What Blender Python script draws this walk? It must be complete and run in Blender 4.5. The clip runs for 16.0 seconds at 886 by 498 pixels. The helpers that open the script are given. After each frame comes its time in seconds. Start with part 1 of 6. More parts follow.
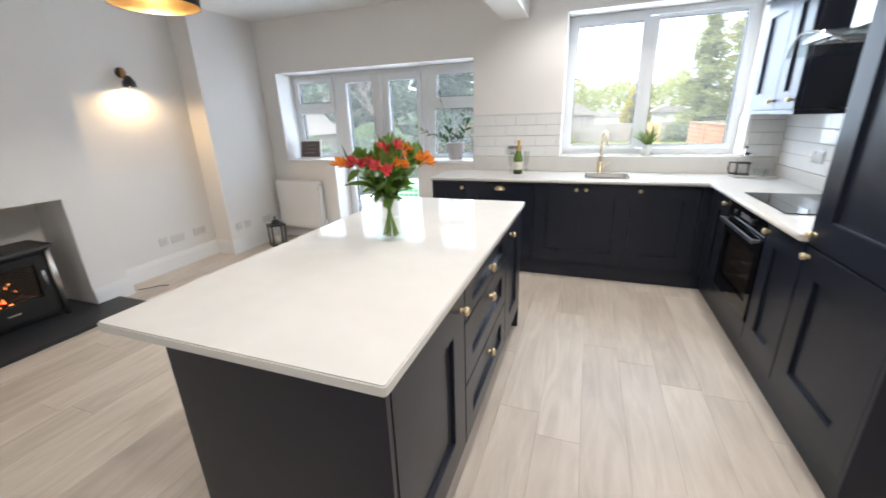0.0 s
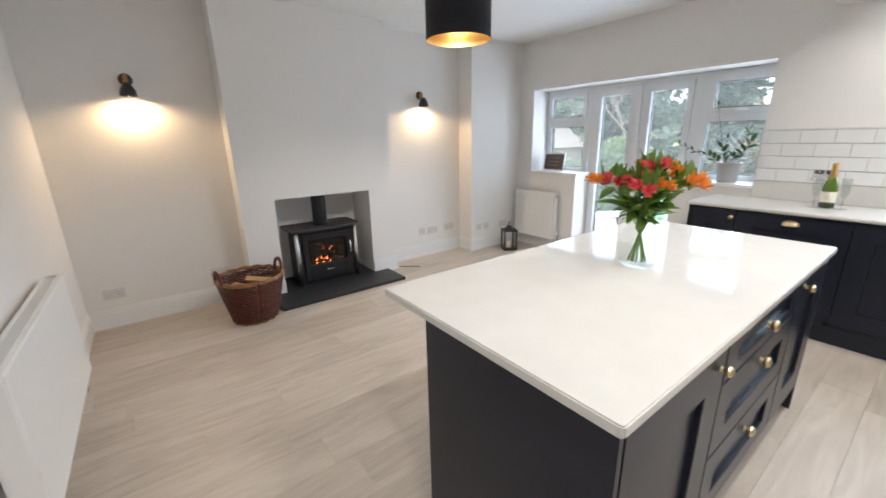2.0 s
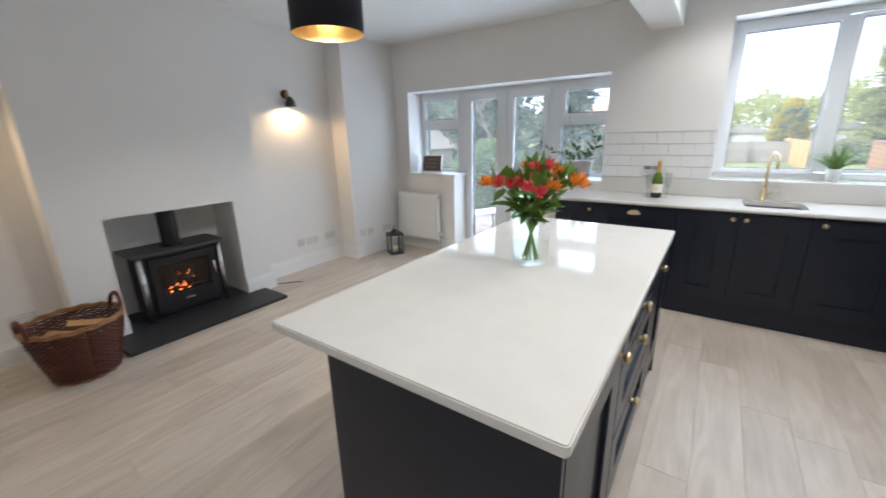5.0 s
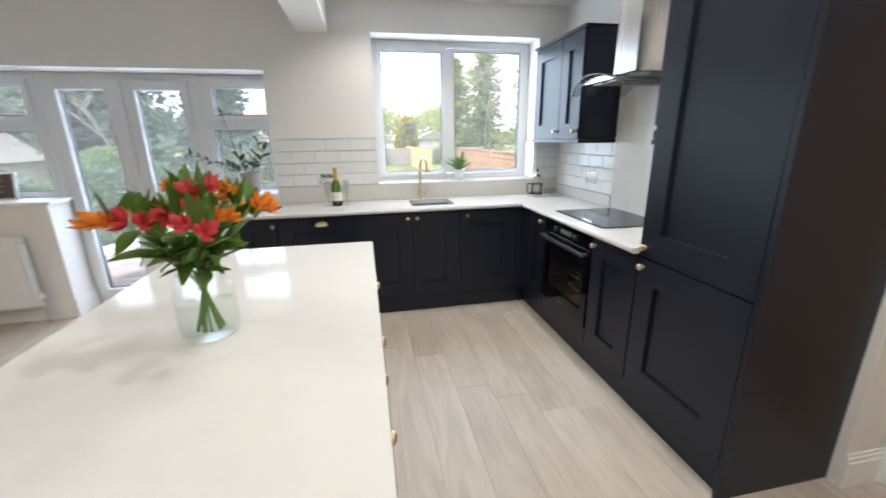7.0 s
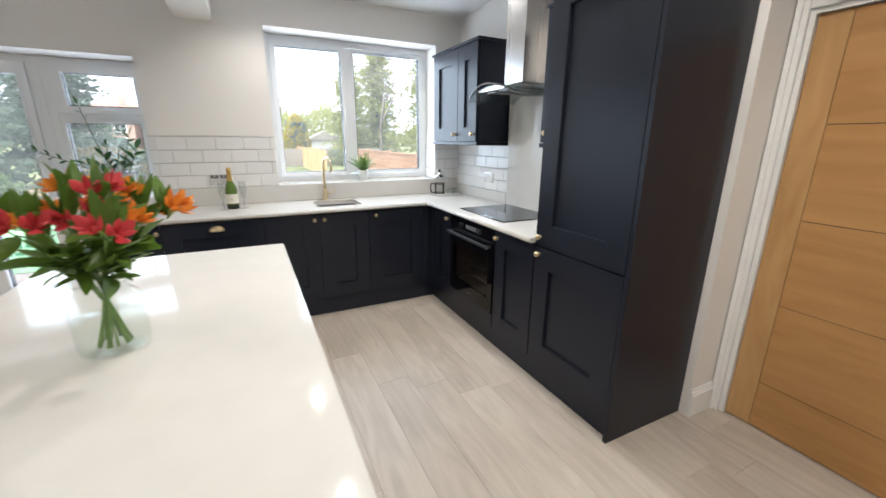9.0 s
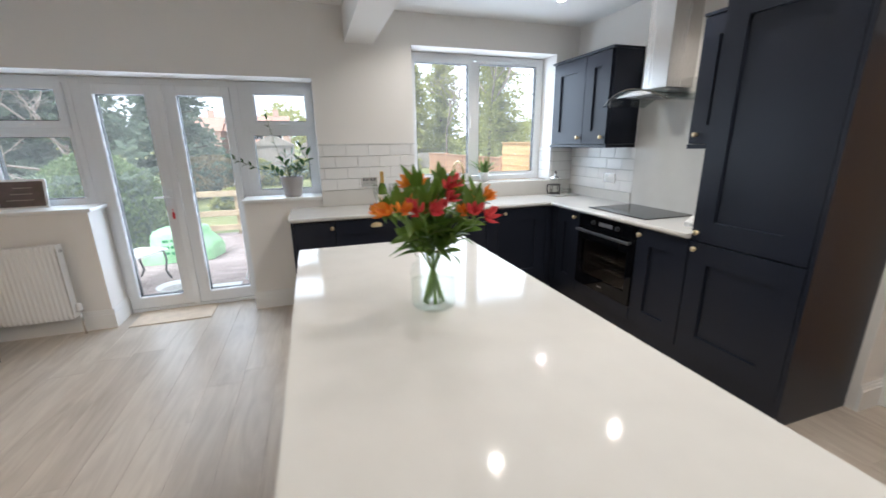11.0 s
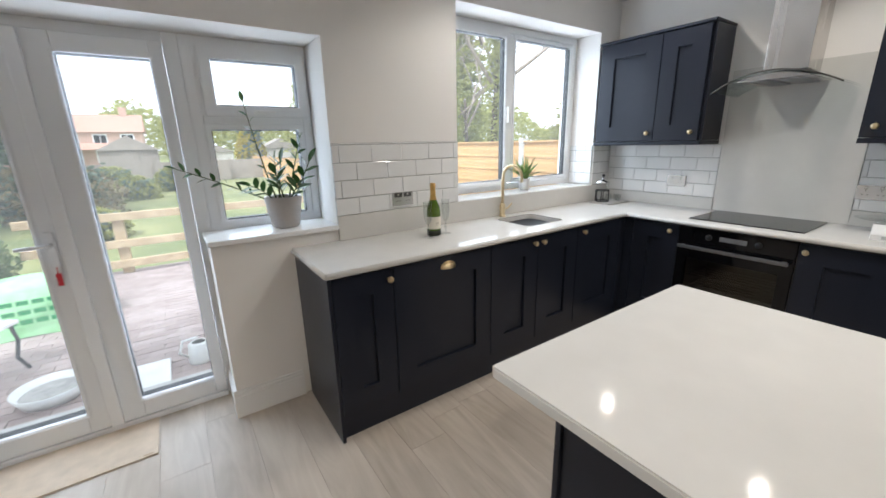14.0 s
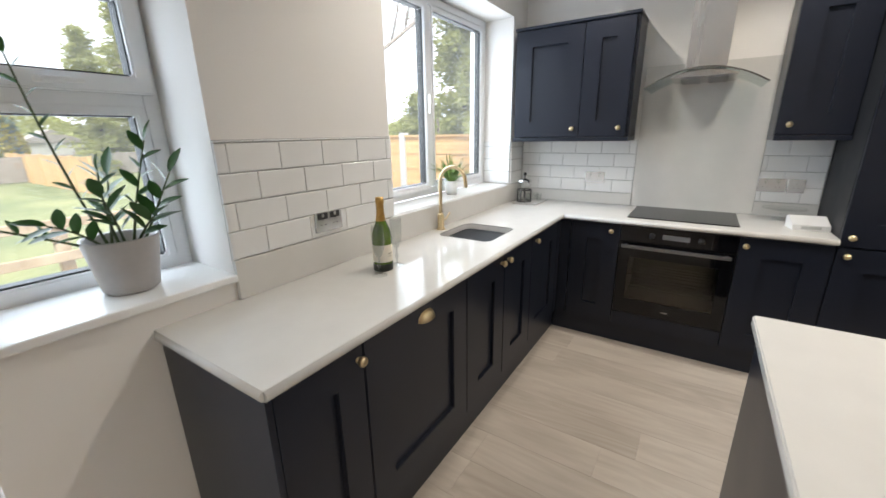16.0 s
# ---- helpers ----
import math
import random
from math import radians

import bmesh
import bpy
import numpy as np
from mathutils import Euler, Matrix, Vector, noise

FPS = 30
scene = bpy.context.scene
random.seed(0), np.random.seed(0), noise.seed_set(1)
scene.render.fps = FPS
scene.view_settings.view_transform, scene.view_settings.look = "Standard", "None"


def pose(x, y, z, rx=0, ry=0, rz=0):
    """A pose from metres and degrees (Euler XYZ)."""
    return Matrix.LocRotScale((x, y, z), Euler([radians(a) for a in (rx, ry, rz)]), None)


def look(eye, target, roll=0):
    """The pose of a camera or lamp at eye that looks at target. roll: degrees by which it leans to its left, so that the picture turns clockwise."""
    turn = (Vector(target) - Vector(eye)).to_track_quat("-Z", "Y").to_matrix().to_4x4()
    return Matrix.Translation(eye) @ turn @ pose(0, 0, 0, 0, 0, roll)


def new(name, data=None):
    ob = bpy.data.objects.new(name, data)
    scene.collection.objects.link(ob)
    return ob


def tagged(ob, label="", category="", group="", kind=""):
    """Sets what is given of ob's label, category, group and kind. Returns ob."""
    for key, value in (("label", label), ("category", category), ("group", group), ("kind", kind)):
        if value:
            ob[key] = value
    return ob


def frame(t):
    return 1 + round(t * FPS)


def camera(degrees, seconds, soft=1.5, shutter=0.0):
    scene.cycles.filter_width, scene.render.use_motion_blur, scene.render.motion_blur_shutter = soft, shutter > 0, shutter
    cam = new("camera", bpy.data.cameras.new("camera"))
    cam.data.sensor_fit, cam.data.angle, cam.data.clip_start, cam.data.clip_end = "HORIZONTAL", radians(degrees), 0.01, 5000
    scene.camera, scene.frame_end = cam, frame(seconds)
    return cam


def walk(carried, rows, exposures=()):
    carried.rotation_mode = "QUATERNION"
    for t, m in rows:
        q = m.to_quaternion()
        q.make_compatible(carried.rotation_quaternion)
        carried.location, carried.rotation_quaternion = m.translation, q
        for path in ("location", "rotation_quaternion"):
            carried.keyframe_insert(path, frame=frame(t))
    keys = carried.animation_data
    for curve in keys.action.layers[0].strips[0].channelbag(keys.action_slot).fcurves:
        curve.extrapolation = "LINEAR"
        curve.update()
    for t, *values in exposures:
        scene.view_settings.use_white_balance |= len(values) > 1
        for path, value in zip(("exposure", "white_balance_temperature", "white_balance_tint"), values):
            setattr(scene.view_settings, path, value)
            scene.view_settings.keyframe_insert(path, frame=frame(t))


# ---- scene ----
cam = camera(97.5, 16.0, soft=1.6, shutter=0.4)
PATH = [
    (0, (0.174, 0.388, 1.446), (-0.486, 2.165, 0.808), -1.8),
    (0.5, (0.173, 0.41, 1.455), (-0.775, 2.059, 0.836), -1.3),
    (1, (0.15, 0.408, 1.452), (-1.047, 1.894, 0.854), -1.3),
    (1.5, (0.129, 0.385, 1.451), (-1.26, 1.704, 0.878), -1.3),
    (2, (0.105, 0.339, 1.458), (-1.434, 1.491, 0.905), -1.2),
    (2.5, (0.088, 0.299, 1.464), (-1.55, 1.312, 0.922), -0.8),
    (3, (0.07, 0.296, 1.445), (-1.632, 1.203, 0.916), -0.7),
    (3.2, (0.065, 0.279, 1.447), (-1.648, 1.166, 0.92), -0.6),
    (5.5, (-0.051, 0.471, 1.465), (-0.856, 2.21, 0.892), -1.1),
    (6, (-0.055, 0.595, 1.458), (-0.553, 2.444, 0.881), -0.6),
    (6.5, (-0.149, 0.74, 1.437), (-0.196, 2.66, 0.88), -0.7),
    (7, (-0.202, 0.825, 1.452), (0.164, 2.713, 0.903), -0.8),
    (7.5, (-0.195, 0.856, 1.438), (0.481, 2.661, 0.905), -0.2),
    (8, (-0.174, 0.855, 1.454), (0.69, 2.578, 0.919), 0.2),
    (8.2, (-0.165, 0.847, 1.449), (0.74, 2.549, 0.918), 0.3),
    (10.4, (-0.784, 0.655, 1.446), (-0.109, 2.449, 0.878), 0.2),
    (10.5, (-0.808, 0.661, 1.463), (-0.14, 2.46, 0.899), 0.1),
    (11, (-1.031, 0.759, 1.46), (-0.43, 2.593, 0.934), -0.8),
    (11.5, (-1.21, 0.984, 1.463), (-0.685, 2.836, 0.921), -0.4),
    (12, (-1.423, 1.199, 1.455), (-0.783, 3.013, 0.908), -0.1),
    (12.5, (-1.576, 1.422, 1.459), (-0.786, 3.18, 0.926), -0.4),
    (13, (-1.608, 1.73, 1.452), (-0.807, 3.483, 0.918), -0.4),
    (13.5, (-1.66, 2.022, 1.442), (-0.742, 3.718, 0.91), -0.8),
    (14, (-1.721, 2.286, 1.453), (-0.632, 3.879, 0.927), -1.3),
    (14.5, (-1.666, 2.517, 1.435), (-0.512, 4.063, 0.909), -1.1),
    (15, (-1.615, 2.72, 1.442), (-0.365, 4.187, 0.911), -1.0),
    (15.5, (-1.622, 2.905, 1.478), (-0.197, 4.181, 0.893), -0.5),
    (16, (-1.647, 3.138, 1.473), (-0.046, 4.191, 0.904), -1.0),
]
EXPOSURES = [(0, 1.32, 5550, 10), (3.2, 1.33, 5500, 10), (5.5, 0.98, 5350, 9), (8, 1.14, 5700, 9), (10.5, 0.92, 5600, 10), (13.5, 0.74, 5650, 10), (16, 0.88, 5900, 10)]
walk(cam, [(t, look(eye, target, roll)) for t, eye, target, roll in PATH], EXPOSURES)

# ---- world and daylight ----
world = bpy.data.worlds.new("sky")
scene.world = world
world.use_nodes = True
_wn = world.node_tree.nodes
_bg = _wn["Background"]
_sky = _wn.new("ShaderNodeTexSky")
_sky.sky_type = "NISHITA"
_sky.sun_disc = False
_sky.sun_elevation = radians(54)
_sky.sun_rotation = radians(231)
_sky.dust_density = 4.0
_sky.air_density = 1.2
_hsv = _wn.new("ShaderNodeHueSaturation")
_hsv.inputs["Saturation"].default_value = 0.3
world.node_tree.links.new(_sky.outputs[0], _hsv.inputs["Color"])
_cloud = _wn.new("ShaderNodeMix")  # a thin white cloud layer over the blue sky
_cloud.data_type = "RGBA"
_cloud.inputs["Factor"].default_value = 0.75
_cloud.inputs["B"].default_value = (10.4, 10.35, 10.2, 1)
world.node_tree.links.new(_hsv.outputs[0], _cloud.inputs["A"])
world.node_tree.links.new(_cloud.outputs["Result"], _bg.inputs["Color"])
_bg.inputs["Strength"].default_value = 0.15

_sun = bpy.data.lights.new("sun", "SUN")
_sun.energy, _sun.angle, _sun.color = 2.7, radians(20), (1.0, 0.96, 0.9)
sun = new("sun", _sun)
sun.matrix_world = look((-5, -4, 9), (0, 0, 0))


def area_lamp(name, m, w, h, watts, colour=(1, 1, 1)):
    d = bpy.data.lights.new(name, "AREA")
    d.shape, d.size, d.size_y, d.energy, d.color = "RECTANGLE", w, h, watts, colour
    o = new(name, d)
    o.matrix_world = m
    return o


area_lamp("daylight_garden_doors", look((-2.19, 4.92, 1.15), (-2.19, 0, 0.75)), 2.4, 1.75, 30, (0.86, 0.935, 1.0))
area_lamp("daylight_kitchen_window", look((0.67, 4.92, 1.7), (0.67, 0, 1.1)), 1.5, 1.2, 16, (0.88, 0.945, 1.0))

# ---- materials ----


def mat_new(name):
    m = bpy.data.materials.new(name)
    m.use_nodes = True
    return m, m.node_tree.nodes, m.node_tree.links, m.node_tree.nodes["Principled BSDF"]


def mat(name, col, rough=0.5, metal=0.0, var=0.08, scale=6.0, bump=0.0, bscale=60.0, per_object=0.0, stretch=(1, 1, 1), coat=0.0, spec=0.5, col2=None, island=0.0, alpha_t=0.0, trans=0.0, ior=1.45):
    """A principled surface with broad and fine colour variation, uneven gloss and fine relief."""
    m, n, l, p = mat_new(name)
    co = n.new("ShaderNodeTexCoord")
    mp = n.new("ShaderNodeMapping")
    mp.inputs["Scale"].default_value = stretch
    l.new(co.outputs["Object"], mp.inputs[0])
    big = n.new("ShaderNodeTexNoise")
    big.inputs["Scale"].default_value, big.inputs["Detail"].default_value = scale, 4
    l.new(mp.outputs[0], big.inputs["Vector"])
    fine = n.new("ShaderNodeTexNoise")
    fine.inputs["Scale"].default_value, fine.inputs["Detail"].default_value = bscale, 3
    l.new(mp.outputs[0], fine.inputs["Vector"])
    add = n.new("ShaderNodeMath")
    add.operation = "MULTIPLY_ADD"
    add.inputs[1].default_value = 0.35
    l.new(fine.outputs["Fac"], add.inputs[0])
    l.new(big.outputs["Fac"], add.inputs[2])
    src = add.outputs[0]
    if per_object or island:
        rnd = n.new("ShaderNodeObjectInfo") if per_object else n.new("ShaderNodeNewGeometry")
        out = rnd.outputs["Random"] if per_object else rnd.outputs["Random Per Island"]
        sh = n.new("ShaderNodeMath")
        sh.operation = "MULTIPLY_ADD"
        sh.inputs[1].default_value = per_object or island
        l.new(out, sh.inputs[0])
        l.new(src, sh.inputs[2])
        src = sh.outputs[0]
    mx = n.new("ShaderNodeMapRange")
    mx.inputs["From Min"].default_value, mx.inputs["From Max"].default_value = 0.35, 1.0 + (per_object or island)
    l.new(src, mx.inputs["Value"])
    mix = n.new("ShaderNodeMix")
    mix.data_type = "RGBA"
    a = tuple(c * (1 - var) for c in col)
    b = col2 if col2 else tuple(min(1, c * (1 + var)) for c in col)
    mix.inputs["A"].default_value, mix.inputs["B"].default_value = (*a, 1), (*b, 1)
    l.new(mx.outputs[0], mix.inputs["Factor"])
    l.new(mix.outputs["Result"], p.inputs["Base Color"])
    rr = n.new("ShaderNodeMapRange")
    rr.inputs["To Min"].default_value, rr.inputs["To Max"].default_value = rough * 0.85, min(1, rough * 1.15)
    l.new(big.outputs["Fac"], rr.inputs["Value"])
    l.new(rr.outputs[0], p.inputs["Roughness"])
    p.inputs["Metallic"].default_value = metal
    p.inputs["Specular IOR Level"].default_value = spec
    p.inputs["Coat Weight"].default_value = coat
    p.inputs["Transmission Weight"].default_value = trans
    p.inputs["IOR"].default_value = ior
    if bump:
        bp = n.new("ShaderNodeBump")
        bp.inputs["Strength"].default_value, bp.inputs["Distance"].default_value = bump, 0.002
        l.new(fine.outputs["Fac"], bp.inputs["Height"])
        l.new(bp.outputs[0], p.inputs["Normal"])
    return m


def leaf_mat(name, col, col2, rough=0.6, through_share=0.55):
    """Foliage: a varied leaf surface that also lets part of the light through."""
    m = mat(name, col, rough, var=0.35, scale=1.5, island=0.8, col2=col2)
    n, l = m.node_tree.nodes, m.node_tree.links
    p = n["Principled BSDF"]
    tl = n.new("ShaderNodeBsdfTranslucent")
    l.new(p.inputs["Base Color"].links[0].from_socket, tl.inputs[0])
    mix = n.new("ShaderNodeMixShader")
    mix.inputs[0].default_value = through_share
    l.new(p.outputs[0], mix.inputs[1])
    l.new(tl.outputs[0], mix.inputs[2])
    l.new(mix.outputs[0], n["Material Output"].inputs[0])
    return m


def wood_mat(name, dark, light, along="y", rough=0.45, per_object=0.5, grain=1.0, coat=0.0):
    """Wood: long wavy grain along an axis, finer pores, and a tone of its own for each piece."""
    m, n, l, p = mat_new(name)
    co = n.new("ShaderNodeTexCoord")
    ob = n.new("ShaderNodeObjectInfo")
    off = n.new("ShaderNodeVectorMath")
    off.operation = "MULTIPLY_ADD"
    off.inputs[1].default_value = (7.3, 9.1, 3.7)
    l.new(ob.outputs["Random"], off.inputs[0])
    l.new(co.outputs["Object"], off.inputs[2])
    mp = n.new("ShaderNodeMapping")
    s = {"x": (1.4, 10, 10), "y": (10, 1.4, 10), "z": (10, 10, 1.4)}[along]
    mp.inputs["Scale"].default_value = tuple(v * grain for v in s)
    l.new(off.outputs[0], mp.inputs[0])
    g = n.new("ShaderNodeTexNoise")
    g.inputs["Scale"].default_value, g.inputs["Detail"].default_value, g.inputs["Distortion"].default_value = 1.1, 6, 2.4
    l.new(mp.outputs[0], g.inputs["Vector"])
    f = n.new("ShaderNodeTexNoise")
    f.inputs["Scale"].default_value, f.inputs["Detail"].default_value = 6.0, 4
    l.new(mp.outputs[0], f.inputs["Vector"])
    cl = n.new("ShaderNodeTexNoise")
    cl.inputs["Scale"].default_value, cl.inputs["Detail"].default_value = 2.2, 2
    l.new(off.outputs[0], cl.inputs["Vector"])
    a = n.new("ShaderNodeMath")
    a.operation = "MULTIPLY_ADD"
    a.inputs[1].default_value = 0.18
    l.new(f.outputs["Fac"], a.inputs[0])
    l.new(g.outputs["Fac"], a.inputs[2])
    a2 = n.new("ShaderNodeMath")
    a2.operation = "MULTIPLY_ADD"
    a2.inputs[1].default_value = 0.45
    l.new(cl.outputs["Fac"], a2.inputs[0])
    l.new(a.outputs[0], a2.inputs[2])
    b = n.new("ShaderNodeMath")
    b.operation = "MULTIPLY_ADD"
    b.inputs[1].default_value = per_object
    l.new(ob.outputs["Random"], b.inputs[0])
    l.new(a2.outputs[0], b.inputs[2])
    r = n.new("ShaderNodeMapRange")
    r.inputs["From Min"].default_value, r.inputs["From Max"].default_value = 0.55, 1.2 + per_object
    l.new(b.outputs[0], r.inputs["Value"])
    mix = n.new("ShaderNodeMix")
    mix.data_type = "RGBA"
    mix.inputs["A"].default_value, mix.inputs["B"].default_value = (*dark, 1), (*light, 1)
    l.new(r.outputs[0], mix.inputs["Factor"])
    l.new(mix.outputs["Result"], p.inputs["Base Color"])
    p.inputs["Roughness"].default_value = rough
    p.inputs["Specular IOR Level"].default_value = 0.3
    p.inputs["Coat Weight"].default_value = coat
    bp = n.new("ShaderNodeBump")
    bp.inputs["Strength"].default_value, bp.inputs["Distance"].default_value = 0.12, 0.001
    l.new(a.outputs[0], bp.inputs["Height"])
    l.new(bp.outputs[0], p.inputs["Normal"])
    return m


def glow(name, col, strength):
    m, n, l, p = mat_new(name)
    p.inputs["Base Color"].default_value = (*col, 1)
    p.inputs["Emission Color"].default_value = (*col, 1)
    p.inputs["Emission Strength"].default_value = strength
    return m


def clear(name, tint=(1, 1, 1), gloss=0.9, rough=0.0, veil=0.0):
    """A thin clear pane: passes light, with a Fresnel gloss; a small share can be haze that pales the view beyond."""
    m, n, l, p = mat_new(name)
    n.remove(p)
    tr = n.new("ShaderNodeBsdfTransparent")
    tr.inputs[0].default_value = (*tint, 1)
    gl = n.new("ShaderNodeBsdfGlossy")
    gl.inputs["Roughness"].default_value = rough
    fr = n.new("ShaderNodeLayerWeight")
    fr.inputs["Blend"].default_value = 0.5
    pw = n.new("ShaderNodeMath")
    pw.operation = "POWER"
    pw.inputs[1].default_value = 5.0
    l.new(fr.outputs["Facing"], pw.inputs[0])
    k = n.new("ShaderNodeMath")
    k.operation = "MULTIPLY_ADD"
    k.inputs[1].default_value, k.inputs[2].default_value = 0.5 * gloss, 0.03 * gloss
    l.new(pw.outputs[0], k.inputs[0])
    mix = n.new("ShaderNodeMixShader")
    l.new(k.outputs[0], mix.inputs[0])
    body = tr
    # glare put into the glass as a pale translucent haze, uneven by noise
    if veil:
        haze_bsdf = n.new("ShaderNodeBsdfTranslucent")
        haze_bsdf.inputs[0].default_value = (0.9, 0.885, 0.82, 1)
        haze_noise = n.new("ShaderNodeTexNoise")
        haze_noise.inputs["Scale"].default_value, haze_noise.inputs["Detail"].default_value = 3.0, 5
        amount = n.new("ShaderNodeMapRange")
        amount.inputs["To Min"].default_value, amount.inputs["To Max"].default_value = veil * 0.6, veil * 1.4
        l.new(haze_noise.outputs["Fac"], amount.inputs["Value"])
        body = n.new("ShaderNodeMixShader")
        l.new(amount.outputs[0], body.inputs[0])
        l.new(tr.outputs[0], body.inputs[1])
        l.new(haze_bsdf.outputs[0], body.inputs[2])
    l.new(body.outputs[0], mix.inputs[1])
    l.new(gl.outputs[0], mix.inputs[2])
    l.new(mix.outputs[0], n["Material Output"].inputs[0])
    return m


PAINT = mat("wall_paint", (0.79, 0.77, 0.742), 0.85, var=0.02, scale=1.5, bump=0.15, bscale=180)
CEIL = mat("ceiling_paint", (0.82, 0.82, 0.81), 0.9, var=0.015, scale=1.2, bump=0.1, bscale=150)
GLOSSW = mat("white_gloss_woodwork", (0.8, 0.8, 0.79), 0.3, var=0.02, scale=3)
UPVC = mat("white_upvc", (0.8, 0.815, 0.83), 0.22, var=0.015, scale=4)
NAVY = mat("navy_cabinet_paint", (0.0135, 0.0162, 0.026), 0.31, var=0.12, scale=3, bump=0.05, bscale=140, per_object=0.1, spec=0.36)
NAVYIN = mat("navy_shadow_gap", (0.008, 0.009, 0.012), 0.6)
QUARTZ = mat("white_quartz", (0.61, 0.598, 0.57), 0.08, var=0.035, scale=9, bscale=260, spec=0.2)
BRASS = mat("brushed_brass", (0.7, 0.57, 0.35), 0.3, metal=1.0, var=0.1, scale=20, bump=0.05, bscale=300)
STEEL = mat("brushed_steel", (0.62, 0.6, 0.58), 0.26, metal=1.0, var=0.06, scale=8, bump=0.06, bscale=120, stretch=(1, 1, 0.05))
CHROME = mat("chrome", (0.75, 0.75, 0.75), 0.08, metal=1.0, var=0.03)
BLACKGLASS = mat("black_glass", (0.004, 0.004, 0.005), 0.05, var=0.1, spec=0.4)
BLACKMET = mat("black_metal", (0.015, 0.015, 0.016), 0.4, var=0.2, scale=12, bump=0.1, bscale=200)
TILE = mat("white_gloss_tile", (0.76, 0.76, 0.75), 0.1, var=0.03, scale=5, bump=0.05, bscale=14, per_object=0.15)
GROUT = mat("grey_grout", (0.42, 0.42, 0.41), 0.9, var=0.08, bump=0.2)
SLATE = mat("black_slate", (0.025, 0.027, 0.03), 0.5, var=0.25, scale=9, bump=0.25, bscale=40)
PLANK = wood_mat("grey_oak_plank", (0.37, 0.318, 0.265), (0.615, 0.558, 0.485), "y", 0.38, 0.26, grain=0.75)
OAK = wood_mat("oak_veneer", (0.36, 0.18, 0.06), (0.6, 0.35, 0.14), "y", 0.4, 0.3, grain=0.6)
OAKV = wood_mat("oak_stile", (0.4, 0.22, 0.08), (0.6, 0.38, 0.17), "z", 0.4, 0.1, grain=0.6)
SOCKET = mat("white_plastic", (0.78, 0.78, 0.77), 0.35, var=0.02)
# the house's panes carry this haze to wash out the garden
PANE = clear("window_glass", (0.97, 0.98, 0.98), veil=0.022)
THINGLASS = clear("clear_glassware", (0.975, 0.985, 0.98), 1.3)
GASKET = mat("black_gasket", (0.02, 0.02, 0.02), 0.6)

# ---- mesh helpers ----


def box(bm, x0, x1, y0, y1, z0, z1, bev=0.0):
    vs = [bm.verts.new((x, y, z)) for x in (x0, x1) for y in (y0, y1) for z in (z0, z1)]
    fs = [bm.faces.new([vs[i] for i in f]) for f in ((0, 1, 3, 2), (4, 6, 7, 5), (0, 4, 5, 1), (2, 3, 7, 6), (0, 2, 6, 4), (1, 5, 7, 3))]
    if bev:
        es = list({e for f in fs for e in f.edges})
        bmesh.ops.bevel(bm, geom=es, offset=bev, segments=2, affect="EDGES", profile=0.6)
    return bm


def boxes(*items, bev=0.0):
    bm = bmesh.new()
    for it in items:
        box(bm, *it, bev=bev)
    return bm


def lathe(profile, seg=24, m=None):
    """A turned body about z from (radius, height) pairs."""
    bm = bmesh.new()
    rings = []
    for r, z in profile:
        if r < 1e-5:
            rings.append([bm.verts.new((0, 0, z))])
        else:
            rings.append([bm.verts.new((r * math.cos(2 * math.pi * i / seg), r * math.sin(2 * math.pi * i / seg), z)) for i in range(seg)])
    for a, b in zip(rings, rings[1:]):
        for i in range(seg):
            j = (i + 1) % seg
            if len(a) == 1 and len(b) > 1:
                bm.faces.new((a[0], b[j], b[i]))
            elif len(b) == 1 and len(a) > 1:
                bm.faces.new((a[i], a[j], b[0]))
            elif len(a) > 1:
                bm.faces.new((a[i], a[j], b[j], b[i]))
    for f in bm.faces:
        f.smooth = True
    bmesh.ops.recalc_face_normals(bm, faces=bm.faces[:])
    if m is not None:
        bm.transform(m)
    return bm


def tube(points, radius, seg=8, taper=1.0):
    """A round rod along points; taper is the end's share of the radius."""
    bm = bmesh.new()
    pts = [Vector(p) for p in points]
    rings = []
    up = None
    for k, p in enumerate(pts):
        d = (pts[min(k + 1, len(pts) - 1)] - pts[max(k - 1, 0)]).normalized()
        if up is None:
            up = d.orthogonal().normalized()
        up = (up - d * up.dot(d)).normalized()
        side = d.cross(up)
        r = radius * (1 + (taper - 1) * k / max(1, len(pts) - 1))
        rings.append([bm.verts.new(p + r * (math.cos(2 * math.pi * i / seg) * up + math.sin(2 * math.pi * i / seg) * side)) for i in range(seg)])
    for a, b in zip(rings, rings[1:]):
        for i in range(seg):
            f = bm.faces.new((a[i], a[(i + 1) % seg], b[(i + 1) % seg], b[i]))
            f.smooth = True
    bm.faces.new(rings[0][::-1])
    bm.faces.new(rings[-1])
    return bm


def join(*bms):
    out = bmesh.new()
    for b in bms:
        me = bpy.data.meshes.new("tmp")
        b.to_mesh(me)
        b.free()
        out.from_mesh(me)
        bpy.data.meshes.remove(me)
    return out


def moved(bm, m):
    bm.transform(m)
    return bm


def solid(name, bm, material, parent=None, label="", category="", group="", kind=""):
    me = bpy.data.meshes.new(name)
    bmesh.ops.recalc_face_normals(bm, faces=bm.faces[:])
    bm.to_mesh(me)
    bm.free()
    me.materials.append(material)
    o = new(name, me)
    if parent:
        o.parent = parent
    return tagged(o, label, category, group, kind)


def part(name, bm, material, parent, label=""):
    return solid(name, bm, material, parent, label)


def thing(name, label, category, group="", at=(0, 0, 0)):
    o = new(name)
    o.location = at
    o.empty_display_size = 0.1
    return tagged(o, label, category, group)


